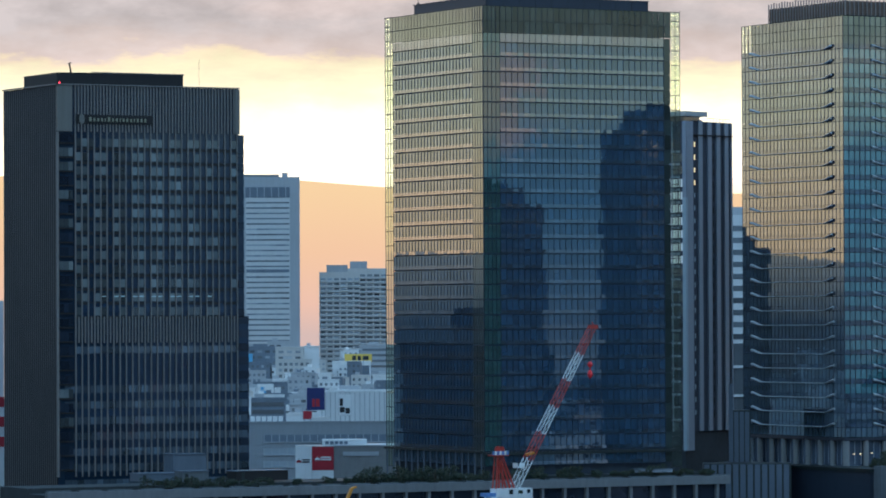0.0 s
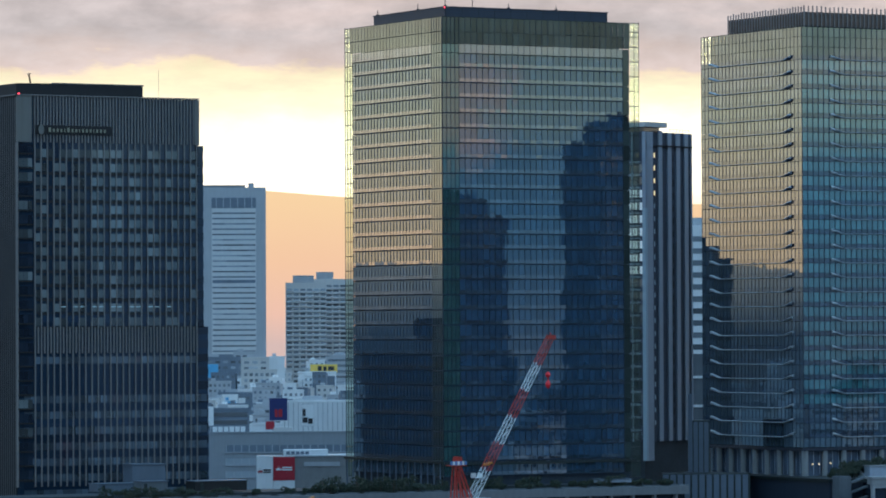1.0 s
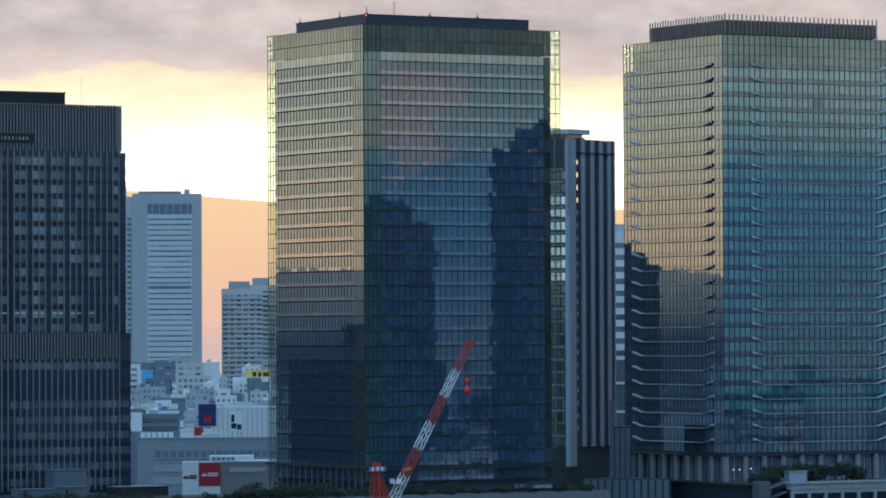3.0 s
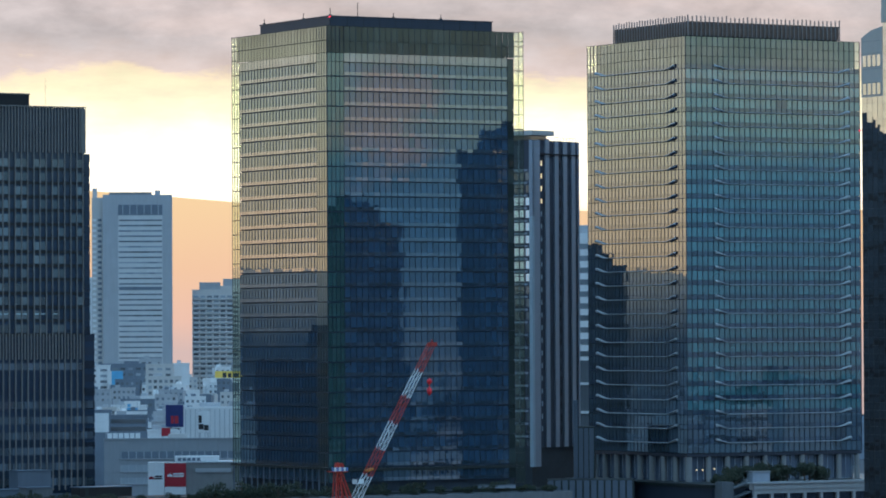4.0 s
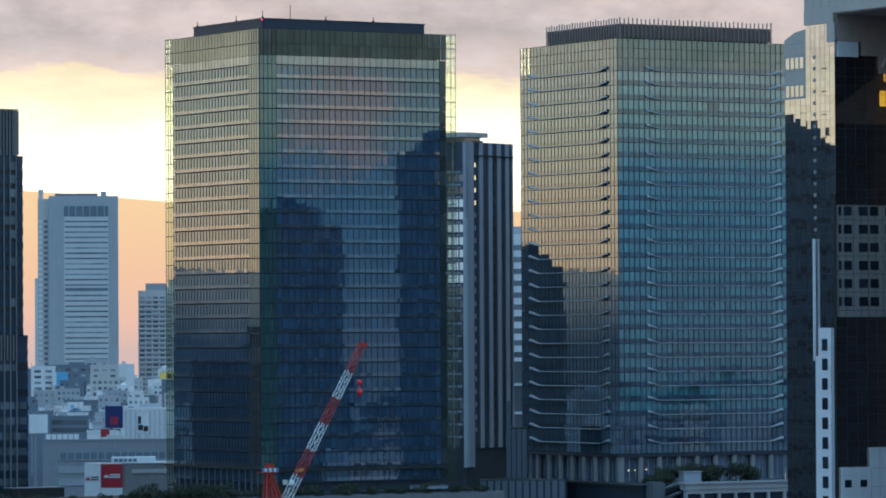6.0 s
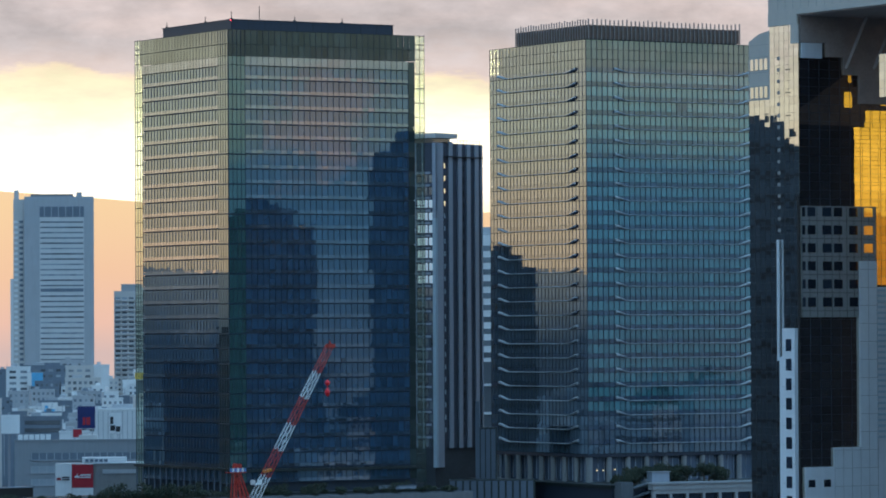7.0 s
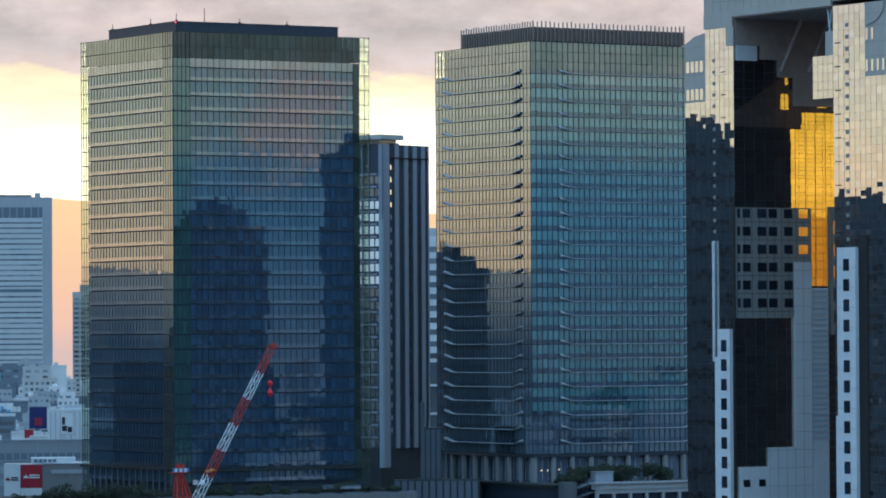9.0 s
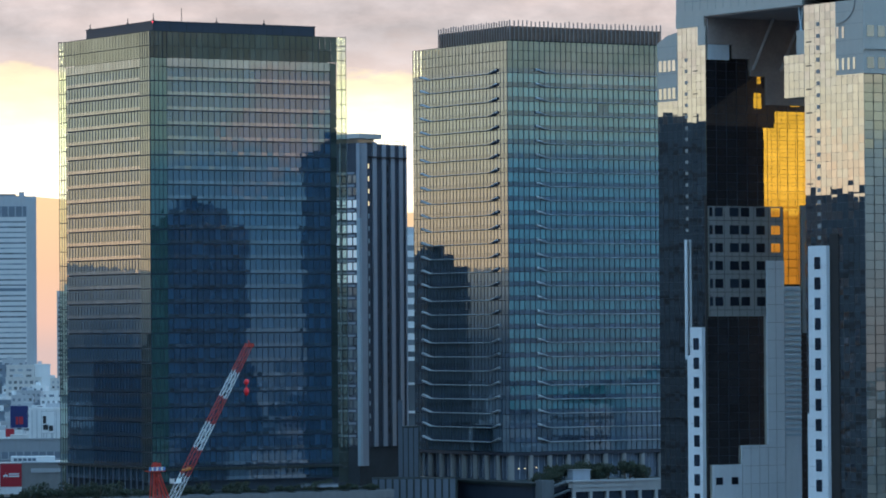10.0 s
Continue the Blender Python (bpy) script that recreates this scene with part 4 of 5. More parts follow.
def annex():
    ob = thing("annex", 683.0, 1081.0, 0, "blue-grey panelled annex with dark joints", "building", "", -31)
    part("wall", Shape().box(0, 26, 0, 12, 0, 46.5), "mullion", ob)
    for i in range(12):
        part("panel", Shape().box(0.15 + i * 2.15, 1.75 + i * 2.15, -0.18, 0.1, 30, 46.3), "pier_dark", ob)
    tall = thing("annex", 700.2, 1094.0, 0, "tall blue-grey panelled stair tower", "building", "", -31)
    part("wall", Shape().box(0.2, 6.6, 0, 7, 0, 62), "mullion", tall)
    for i in range(4):
        part("panel", Shape().box(0.1 + i * 1.62, 1.4 + i * 1.62, -0.18, 0.1, 40, 61.5 if i else 70.0), "pier_dark", tall)


annex()

# ---- mirror-clad twin building with a roof that joins its towers ----


def twin_mirror_building():
    rng = random.Random(31)
    ob = thing("mirror_tower", 590.0, 710.4, 0, "twin mirror-clad tower block joined by a high roof bridge", "skyscraper")
    L = 61.0
    NEAR, FAR, END = 21.9, 60.3, 80.0
    part("core", Shape().box(0.3, L, 0.3, NEAR - 0.3, 0, 163.5), "core", ob)
    part("core", Shape().box(0.3, L, FAR + 0.3, END, 0, 158), "core", ob)
    left, near_front, far_front = Face("y", 0.0), Face("x", 0.0), Face("x", FAR)
    for u0, u1, z1 in ((0.3, 10.1, 147), (10.1, NEAR - 0.3, 163.4), (FAR + 0.3, 71.7, 163.4), (71.7, END, 144.5)):
        part("glazing_grid", left.add(Shape(), u0, u1, -0.28, -0.12, 0, z1), "grey_panel", ob, "grey joints between the mirror panes")
    part("glazing_grid", far_front.add(Shape(), 0.3, L, -0.28, -0.12, 0, 163.4), "pier_dark", ob)
    clad = Panes("mirror_pane", "steel_a", ob)
    tint = Panes("tinted_pane", "steel_f", ob)
    inner_tint = Panes("inner_pane", "steel_g", ob)
    for z in steps(24, 163.5, 1.86)[::-1]:
        z1 = z + 1.82
        if z1 > 163.5:
            continue
        clad.lay(left, steps(FAR, 71.7, 1.9), 0.0, z, z1, rng, 0.006, 0.06)
        if z < 144.5:
            clad.lay(left, steps(71.7, END, 2.05), 0.0, z, z1, rng, 0.006, 0.06)
        clad.lay(left, steps(10.1, NEAR, 1.97), 0.0, z, z1, rng, 0.011, 0.06)
        if z < 147:
            clad.lay(left, steps(0.0, 10.1, 2.02), 0.0, z, z1, rng, 0.011, 0.06)
    for z in steps(24, 147, 2.05)[::-1][1:]:
        tint.lay(near_front, steps(0.0, 18.2, 2.6), 0.0, z, z + 1.95, rng, 0.006, 0.11)
    for z in steps(24, 163, 2.0)[::-1][1:]:
        inner_tint.lay(far_front, steps(0.0, L, 2.9), 0.0, z, z + 1.93, rng, 0.0018, 0.075)
    clad.done()
    tint.done()
    inner_tint.done()
    # inner side of the near tower: shade painted matt black, sunset as gold-tinted mirror
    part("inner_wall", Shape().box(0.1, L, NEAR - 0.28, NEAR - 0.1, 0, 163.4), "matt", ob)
    # made-up patch whose slanting edge shapes the mirrored image
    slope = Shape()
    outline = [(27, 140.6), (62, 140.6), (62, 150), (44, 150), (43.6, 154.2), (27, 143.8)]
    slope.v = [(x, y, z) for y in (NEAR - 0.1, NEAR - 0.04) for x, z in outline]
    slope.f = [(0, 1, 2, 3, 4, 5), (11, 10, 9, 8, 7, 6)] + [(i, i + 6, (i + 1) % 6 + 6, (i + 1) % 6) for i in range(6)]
    part("reflection_patch", slope, "matt_warm", ob, "brown-grey patch shaping the mirrored image below a slanting edge")
    # panes laid out to shape the sunset patch and its glints, not gilding
    gilt = Panes("gilt_pane", "gold_back", ob, 120)
    inner = Face("x", NEAR + 0.06)
    for z in steps(102, 144.4, 2.0)[:-1]:
        gilt.lay(inner, steps(44.0 if z < 138.6 else 47.3, L, 2.4), 0.0, z, z + 1.95, rng, 0.003, 0.05)
    gilt.lay(inner, [41.0, 43.5], 0.0, 145.0, 148.8, rng, 0.0006)
    gilt.lay(inner, [42.2, 43.4], 0.0, 151.0, 153.6, rng, 0.0006)
    gilt.lay(inner, [52.0, 55.0], 0.0, 145.6, 147.2, rng, 0.0006)
    gilt.done()
    part("near_side", Shape().box(18.2, L, 0.0, 0.3, 0, 163), "steel_f", ob)
    # shoulder of the far tower, with two rows of windows
    part("shoulder", Shape().box(-0.05, 3, 71.7, END, 144.6, 158.4), "blue_panel", ob)
    part("shoulder", Shape().solid([(-0.05, 71.7, 158.4), (3, 71.7, 158.4), (3, END, 158.4), (-0.05, END, 158.4), (-0.05, 71.7, 160.6), (3, 71.7, 160.6), (3, 76.0, 160.0), (-0.05, 76.0, 160.0)]), "blue_panel", ob)
    for z in (152.2, 145.7):
        for k in range(4):
            part("window", left.add(Shape(), 72.4 + k * 1.85, 73.7 + k * 1.85, 0.05, 0.16, z - 0.6, z + 2.0), "steel_a", ob)
    # upper part of the near tower
    part("shoulder", Shape().box(-0.05, L, -0.05, 10.1, 147.1, 163.5), "blue_panel", ob)
    for z in (148.2, 155.2):
        for k in range(4 if z < 150 else 2):
            part("window", left.add(Shape(), 8.9 - k * 2.0, 9.7 - k * 2.0, 0.05, 0.15, z, z + 2.6), "steel_a", ob)
        for k in range(4):
            part("window", near_front.add(Shape(), 0.9 + k * 3.0, 2.8 + k * 3.0, 0.05, 0.15, z, z + 2.5), "strip_b", ob)
    part("ledge", near_front.add(Shape(), -0.1, 20, 0.05, 0.5, 152.4, 153.2), "blue_panel", ob)
    arch = Shape()
    for i in range(10):
        a0, a1 = math.pi * i / 18, math.pi * (i + 1) / 18
        arch.beam((-0.15, 9.4 - 6.5 * math.sin(a0), 158.6 + 4.5 * (1 - math.cos(a0))), (-0.15, 9.4 - 6.5 * math.sin(a1), 158.6 + 4.5 * (1 - math.cos(a1))), 0.2)
    part("arch_joint", arch, "grey_panel", ob)
    # box that juts into the gap
    part("jut_box", Shape().box(0.0, 12, NEAR, 29.5, 143.0, 152.6), "grey_panel", ob)
    jut = Panes("jut_pane", "steel_a", ob)
    for z in steps(143.0, 152.6, 1.9)[:-1]:
        jut.lay(left, steps(NEAR, 29.5, 1.9), 0.05, z, z + 1.86, rng, 0.006, 0.06)
    part("jut_top", Shape().box(0.3, 10, NEAR, 25.2, 152.6, 158.0), "blue_panel", ob)
    # joining roof with its soffit, fascia and braces
    part("roof_bridge", Shape().box(-0.3, L, 0.0, 71.7, 164.6, 170.0), "blue_panel", ob)
    part("roof_bridge", Shape().box(-0.3, L, 0.0, 68.3, 170.0, 176.0), "blue_panel", ob)
    for u in steps(0.5, 68.0, 3.0):
        part("bridge_joint", left.add(Shape(), u - 0.05, u + 0.05, 0.3, 0.34, 165.0, 176), "grey_panel", ob)
    for z in (167.3, 170.0, 173.0):
        part("bridge_joint", left.add(Shape(), 0.5, 68.0, 0.3, 0.35, z, z + 0.1), "grey_panel", ob)
    for z in (147.8, 151.0, 154.6, 157.4):
        part("shoulder_joint", left.add(Shape(), 71.8, END, 0.05, 0.09, z, z + 0.08), "grey_panel", ob)
        part("shoulder_joint", left.add(Shape(), 0.1, 10.0, 0.05, 0.09, z + 3.6, z + 3.68), "grey_panel", ob)
    part("soffit", Shape().box(0.0, L, NEAR, FAR, 163.3, 164.5), "soffit", ob, "brown-grey panelled soffit")
    part("fascia", Shape().box(-0.6, 0.2, NEAR, FAR, 163.6, 165.0), "blue_panel", ob)
    part("fascia", Shape().box(-0.4, 0.0, FAR, 71.7, 161.4, 164.6), "blue_panel", ob)
    part("fascia", Shape().box(-0.35, 0.0, FAR - 0.4, FAR + 2.6, 157.0, 161.4), "blue_panel", ob)
    for i in range(3):
        part("brace", Shape().beam((13 + i * 8, FAR - 0.8, 151.5), (16.0 + i * 8, FAR - 5, 163.4), 0.7), "soffit", ob)
    part("brace", Shape().beam((1.0, NEAR + 1.5, 153), (1.0, NEAR + 3.0, 163.4), 0.5).beam((1.0, NEAR + 3.5, 153), (1.0, NEAR + 1.5, 163.4), 0.4), "pier_pale", ob)
    # lift shafts with square windows
    for u0, u1, top in ((61.0, 65.9, 91.5), (12.8, 19.6, 109.4)):
        part("lift_shaft", left.add(Shape(), u0, u1, 0.0, 1.1, 0, top), "white", ob, "white panelled lift shaft")
        for z in steps(20, top, 4.5):
            part("shaft_joint", left.add(Shape(), u0, u1, 1.08, 1.12, z, z + 0.06), "grey_panel", ob)
        m = (u0 + u1) / 2
        for k in range(18):
            z = top - 5.2 - 4.5 * k
            part("shaft_window", left.add(Shape(), m - 1.15, m + 1.05, 1.0, 1.16, z, z + 2.7), "dark_d", ob)
    part("lift_shaft", left.add(Shape(), 65.9, 67.6, 0.0, 0.7, 0, 85.0), "white", ob)
    part("lift_shaft", left.add(Shape(), 19.6, 20.8, 0.0, 0.7, 0, 72.0), "white", ob)
    part("slot", left.add(Shape(), 9.6, 12.8, 0.05, 0.2, 0, 112), "black", ob)
    part("slot", left.add(Shape(), 60.2, 61.0, 0.05, 0.2, 0, 122), "black", ob)
    part("rod", left.add(Shape(), 67.8, 68.3, 0.3, 0.8, 84, 112), "white", ob, "thin white vertical rail")
    # matt grey stands for the sky that these small windows mirror
    for k in range(18):
        part("small_window", left.add(Shape(), 67.7, 68.7, 0.0, 0.08, 153.5 - k * 2.65, 154.3 - k * 2.65), "grey_panel", ob)
    for k in range(26):
        part("small_window", left.add(Shape(), 16.2, 17.3, 0.0, 0.08, 158.5 - k * 2.65, 159.4 - k * 2.65), "grey_panel", ob)
    for k in range(9):
        part("small_vent", left.add(Shape(), 63.6, 65.4, 0.0, 0.08, 151.0 - k * 5.3, 151.25 - k * 5.3), "dark_d", ob)
        part("small_vent", left.add(Shape(), 19.2, 21.2, 0.0, 0.08, 155.0 - k * 5.3, 155.3 - k * 5.3), "dark_d", ob)
    # panelled pieces on the inner wall
    part("grey_wall", far_front.add(Shape(), 0.4, 21.5, 0.05, 0.35, 94.0, 119.6), "grey_panel", ob, "grey panel wall with square windows")
    for k in range(6):
        z = 117.2 - 4.15 * k
        for x, w in ((0.5, 0.8), (2.0, 2.2), (6.2, 2.5), (9.4, 2.4), (13.8, 2.4), (18.0, 2.6)):
            part("square_window", far_front.add(Shape(), x, x + w, 0.3, 0.42, z, z + 2.1), "dark_d" if x < 17 else "steel_f", ob)
        part("panel_joint", far_front.add(Shape(), 0.4, 21.5, 0.35, 0.38, z - 1.0, z - 0.9), "matt", ob)
    for x in steps(0.4, 21.5, 2.1):
        part("panel_joint", far_front.add(Shape(), x, x + 0.1, 0.35, 0.38, 94, 119.6), "matt", ob)
    for x0, x1, z0, z1 in ((0.4, 33, 157.2, 163.4), (7.5, 33, 154.0, 157.2), (12.5, 33, 150.0, 154.0), (17.0, 33, 143.4, 150.0)):
        part("upper_panel", far_front.add(Shape(), x0, x1, 0.06, 0.4, z0, z1), "soffit", ob)
    # white board in place of the pale sky a mirror pane reflects
    part("upper_panel", far_front.add(Shape(), 0.6, 6.4, 0.06, 0.5, 153.6, 157.1), "white", ob, "pale panel standing for a reflection in the dark recess")
    part("stair_panel", far_front.add(Shape(), 16.5, 21.4, 0.1, 0.7, 0, 107.0), "white", ob)
    part("stair_panel", far_front.add(Shape(), 9.0, 16.5, 0.1, 0.7, 0, 64.0), "white", ob)
    part("stair_panel", far_front.add(Shape(), 0.8, 9.0, 0.1, 0.6, 0, 59.6), "white", ob)
    for z in steps(30, 105, 4.2):
        part("panel_joint", far_front.add(Shape(), 9.0 if z < 64 else 16.5, 21.4, 0.69, 0.72, z, z + 0.08), "grey_panel", ob)
    for x in steps(9.0, 21.4, 2.5):
        part("panel_joint", far_front.add(Shape(), x, x + 0.08, 0.69, 0.72, 30, 64 if x < 16.5 else 107), "grey_panel", ob)
    for x in (1.6, 6.0):
        for z in (50.0, 55.0):
            part("wedge_window", Shape().prism([(x, FAR - 0.66), (x + 1.9, FAR - 0.66), (x + 1.9, FAR - 0.5), (x, FAR - 0.5)], z, z + 1.7), "dark_d", ob)
    part("louvre_wall", far_front.add(Shape(), 21.4, 26.3, 0.1, 0.5, 0, 101), "white", ob)
    for z in steps(66, 100, 1.3):
        part("louvre_slat", far_front.add(Shape(), 21.4, 26.3, 0.5, 0.75, z, z + 0.5), "pier_pale", ob)
    part("bay_frame", Shape().box(27.0, 31.6, FAR - 0.6, FAR, 90, 120), "grey_panel", ob)
    for k in range(5):
        z = 113.6 - 5.2 * k
        part("bay_window", far_front.add(Shape(), 27.8, 30.6, 0.55, 0.7, z, z + 3.0), "steel_f", ob)
    return ob


twin_mirror_building()

# ---- podiums with roof gardens ----


def podium():
    ob = thing("podium", 455.0, 1045.0, 0, "long low concrete podium with a roof garden edge", "building")
    L, D = 214.0, 33.0
    part("body", Shape().box(0.5, L - 0.5, 1.2, D, 0, 43.6), "deck", ob)
    part("deck", Shape().box(0.5, L - 0.5, 14.0, D, 43.6, 45.0), "deck", ob)
    part("edge_beam", Shape().box(0, L, -0.6, 1.2, 42.1, 44.4), "concrete", ob, "pale concrete edge beam")
    part("edge_beam", Shape().box(L - 1.2, L + 0.1, 1.2, 40, 42.1, 44.4), "concrete", ob)
    part("glass_wall", Shape().box(0.4, L - 0.6, 1.0, 1.25, 20, 42.0), "dark_d", ob)
    for u in steps(6, L - 4, 7.4):
        part("column", Shape().box(u - 0.4, u + 0.4, -0.2, 1.0, 20, 42.1), "concrete", ob)
    for u in steps(2, 210, 9.0):
        part("planter", Shape().box(u, u + 6.4, 3.2, 5.4, 43.6, 44.6), "concrete_dark", ob)
    rail = Shape()
    for u in steps(2, L - 2, 3.0):
        rail.box(u - 0.04, u + 0.04, 1.9, 2.0, 43.6, 44.9)
    part("rail", rail.box(2, L - 2, 1.9, 2.0, 44.85, 44.95), "mullion", ob)


podium()


def garden_house(x, y, w, d, h, wall, label):
    ob = thing("roof_hut", x, y, 45.6, label, "roof hut", "huts on the podium")
    part("wall", Shape().box(0, w, 0, d, -0.2, h), wall, ob)
    part("roof", Shape().box(-0.25, w + 0.25, -0.25, d + 0.25, h, h + 0.25), "pier_dark", ob)
    part("door", Shape().box(w * 0.1, w * 0.1 + 1.0, -0.06, 0.05, 0, min(2.1, h - 0.3)), "mullion", ob)


garden_house(509.8, 1083.0, 10.2, 6.0, 6.8, "pier_dark", "blue-grey metal plant hut on the podium")
garden_house(497.0, 1078.0, 12.0, 6.0, 1.8, "pier_dark", "low blue-grey wall of the roof terrace")
garden_house(505.5, 1068.0, 8.0, 5.0, 2.6, "concrete_dark", "dark low pavilion on the podium")
garden_house(521.0, 1066.0, 16.0, 6.0, 2.4, "black", "dark slatted pavilion on the podium")
garden_house(574.0, 1056.0, 12.0, 5.0, 0.5, "concrete_dark", "pale low planter wall on the podium")
garden_house(645.0, 1055.0, 11.0, 3.0, 0.6, "pier", "low blue-grey bench wall on the podium")


def front_podium():
    ob = thing("podium", 712.0, 1036.0, 0, "dark blind podium wall beneath the glass tower", "building")
    part("body", Shape().box(0, 95, 0, 82, 0, 44.6), "pent", ob)
    part("coping", Shape().box(-0.5, 95, -0.5, 82, 44.6, 45.6), "mullion", ob)
    part("stair_wall", Shape().box(1, 5.2, -4, -0.2, 0, 46.5), "concrete_dark", ob)
    for k in range(6):
        part("stair_flight", Shape().beam((6, -2.2, 30 + k * 2.9), (12, -2.2, 31.8 + k * 2.9), 1.6, 0.5), "concrete_dark", ob)
    arc = thing("colonnade", 714.8, 1018.0, 0, "white parapet on slim white columns with dark glass behind", "building")
    part("body", Shape().box(1.4, 90, 1.4, 2.4, 0, 44.6).box(9.0, 90, 2.4, 17.5, 0, 44.4), "dark_d", arc)
    part("parapet", Shape().box(0, 90, 0, 2.4, 44.6, 46.2), "parapet_white", arc)
    part("coping", Shape().box(-0.5, 90, -0.5, 2.8, 46.2, 46.75), "parapet_white", arc)
    part("band", Shape().box(0.4, 90, 0.3, 1.4, 43.4, 44.6), "parapet_white", arc)
    for u in steps(0.8, 89, 5.9):
        part("column", Shape().box(u - 0.45, u + 0.45, 0.3, 1.2, 20, 43.4), "parapet_white", arc)
    part("plant_box", Shape().box(12.5, 18.7, 19.0, 22.0, 44.6, 49.0), "pier", arc)
    part("plant_box_roof", Shape().box(12.2, 19.0, 18.7, 22.3, 49.0, 49.3), "parapet_white", arc)


front_podium()

# ---- trees of the roof gardens ----


def crown_mesh(seed, wide, high):
    rng = random.Random(seed)
    s = Shape()
    lobes = [(rng.uniform(-0.5, 0.5) * wide, rng.uniform(-0.5, 0.5) * wide, rng.uniform(0.35, 0.85) * high, rng.uniform(0.28, 0.5) * wide) for _ in range(7)]
    for _ in range(330):
        x, y, z, r = rng.choice(lobes)
        a, c = rng.uniform(0, 2 * math.pi), rng.uniform(-1, 1)
        q = r * rng.uniform(0.55, 1.08)
        p = Vector((x + q * math.sqrt(1 - c * c) * math.cos(a), y + q * math.sqrt(1 - c * c) * math.sin(a), z + 0.8 * q * c))
        e = Euler((rng.uniform(0, 6), rng.uniform(0, 6), rng.uniform(0, 6))).to_matrix()
        k = rng.uniform(0.14, 0.34)
        n = len(s.v)
        for v in ((k, 0, 0), (0, k * 0.7, 0), (-k, 0, 0), (0, -k * 0.7, 0), (0, 0, k * 0.4), (0, 0, -k * 0.3)):
            s.v.append(tuple(p + e @ Vector(v)))
        s.f += [tuple(n + i for i in f) for f in ((0, 1, 4), (1, 2, 4), (2, 3, 4), (3, 0, 4), (1, 0, 5), (2, 1, 5), (3, 2, 5), (0, 3, 5))]
    return s.mesh("crown", "leaves")


def trunk_mesh(seed, high):
    rng = random.Random(seed)
    s = Shape()
    p = Vector((0, 0, -0.3))
    for i in range(4):
        q = p + Vector((rng.uniform(-0.12, 0.12), rng.uniform(-0.12, 0.12), high * 0.2))
        s.beam(p, q, 0.26 - 0.045 * i)
        if i > 0:
            for _ in range(2):
                s.beam(q, q + Vector((rng.uniform(-0.9, 0.9), rng.uniform(-0.9, 0.9), rng.uniform(0.5, 1.1))), 0.09)
        p = q
    return s.mesh("trunk", "bark")


TREES = [(crown_mesh(70 + i, w, h), trunk_mesh(80 + i, h)) for i, (w, h) in enumerate(((2.4, 3.4), (3.0, 4.4), (1.9, 2.6), (3.4, 5.4)))]


def tree(kind, x, y, z, turn, size, label, group):
    ob = thing("tree", x, y, z, label, "tree", group, turn)
    ob.scale = (size, size, size)
    part("trunk", TREES[kind][1], "bark", ob)
    part("crown", TREES[kind][0], "leaves", ob)


def gardens():
    rng = random.Random(8)
    x = 489.0
    while x < 666:
        y = rng.uniform(1048, 1062)
        dense = 0.95 if x < 512 or x > 548 else 0.5
        if rng.random() < dense:
            tree(rng.choice((0, 1, 2, 2)), x, y, 43.6, rng.uniform(0, 360), rng.uniform(0.7, 1.05) * (1.3 if 552 < x < 585 else 1.0), "small dark green tree in a podium roof garden", "trees of the long podium")
        x += rng.uniform(0.9, 2.4)
    for i in range(22):
        x = 722 + i * 1.75 + rng.uniform(-0.5, 0.5)
        tree(rng.choice((1, 3, 3)), x, rng.uniform(1040, 1048), 45.3, rng.uniform(0, 360), rng.uniform(1.0, 1.35), "leafy dark green tree on the tower's podium", "trees of the tower podium")
    for i in range(5):
        tree(0, 715 + i * 2.0, rng.uniform(1037.5, 1039), 45.3, rng.uniform(0, 360), rng.uniform(0.8, 1.1), "round clipped shrub on the tower's podium", "trees of the tower podium")


gardens()

# ---- tower crane ----


def lattice(parent, p, q, w0, w1, bays, colors, tube):
    """A square lattice boom from p to q, in coloured lengths: four chords and their lacing."""
    p, q = Vector(p), Vector(q)
    way = (q - p).normalized()
    side = Vector((0, 1, 0))
    over = side.cross(way).normalized()
    per = bays // len(colors)

    def at(t):
        c, w = p.lerp(q, t), w0 + (w1 - w0) * t
        return [c + side * a * w / 2 + over * b * w / 2 for a, b in ((-1, -1), (1, -1), (1, 1), (-1, 1))]

    for n, mat in enumerate(colors):
        t0, t1 = n / len(colors), (n + 1) / len(colors)
        ends0, ends1 = at(t0), at(t1)
        length = part("boom_length", Shape().beam(ends0[0], ends1[0], tube).beam(ends0[1], ends1[1], tube).beam(ends0[2], ends1[2], tube).beam(ends0[3], ends1[3], tube), mat, parent)
        for k in range(per):
            a, b = at(t0 + (t1 - t0) * k / per), at(t0 + (t1 - t0) * (k + 1) / per)
            lace = Shape()
            for i in range(4):
                j = (i + 1) % 4
                lace.beam(a[i], b[j], tube * 0.5)
                lace.beam(a[i], a[j], tube * 0.55)
            tagged(part("lacing", lace, mat, length), kind="stuff")


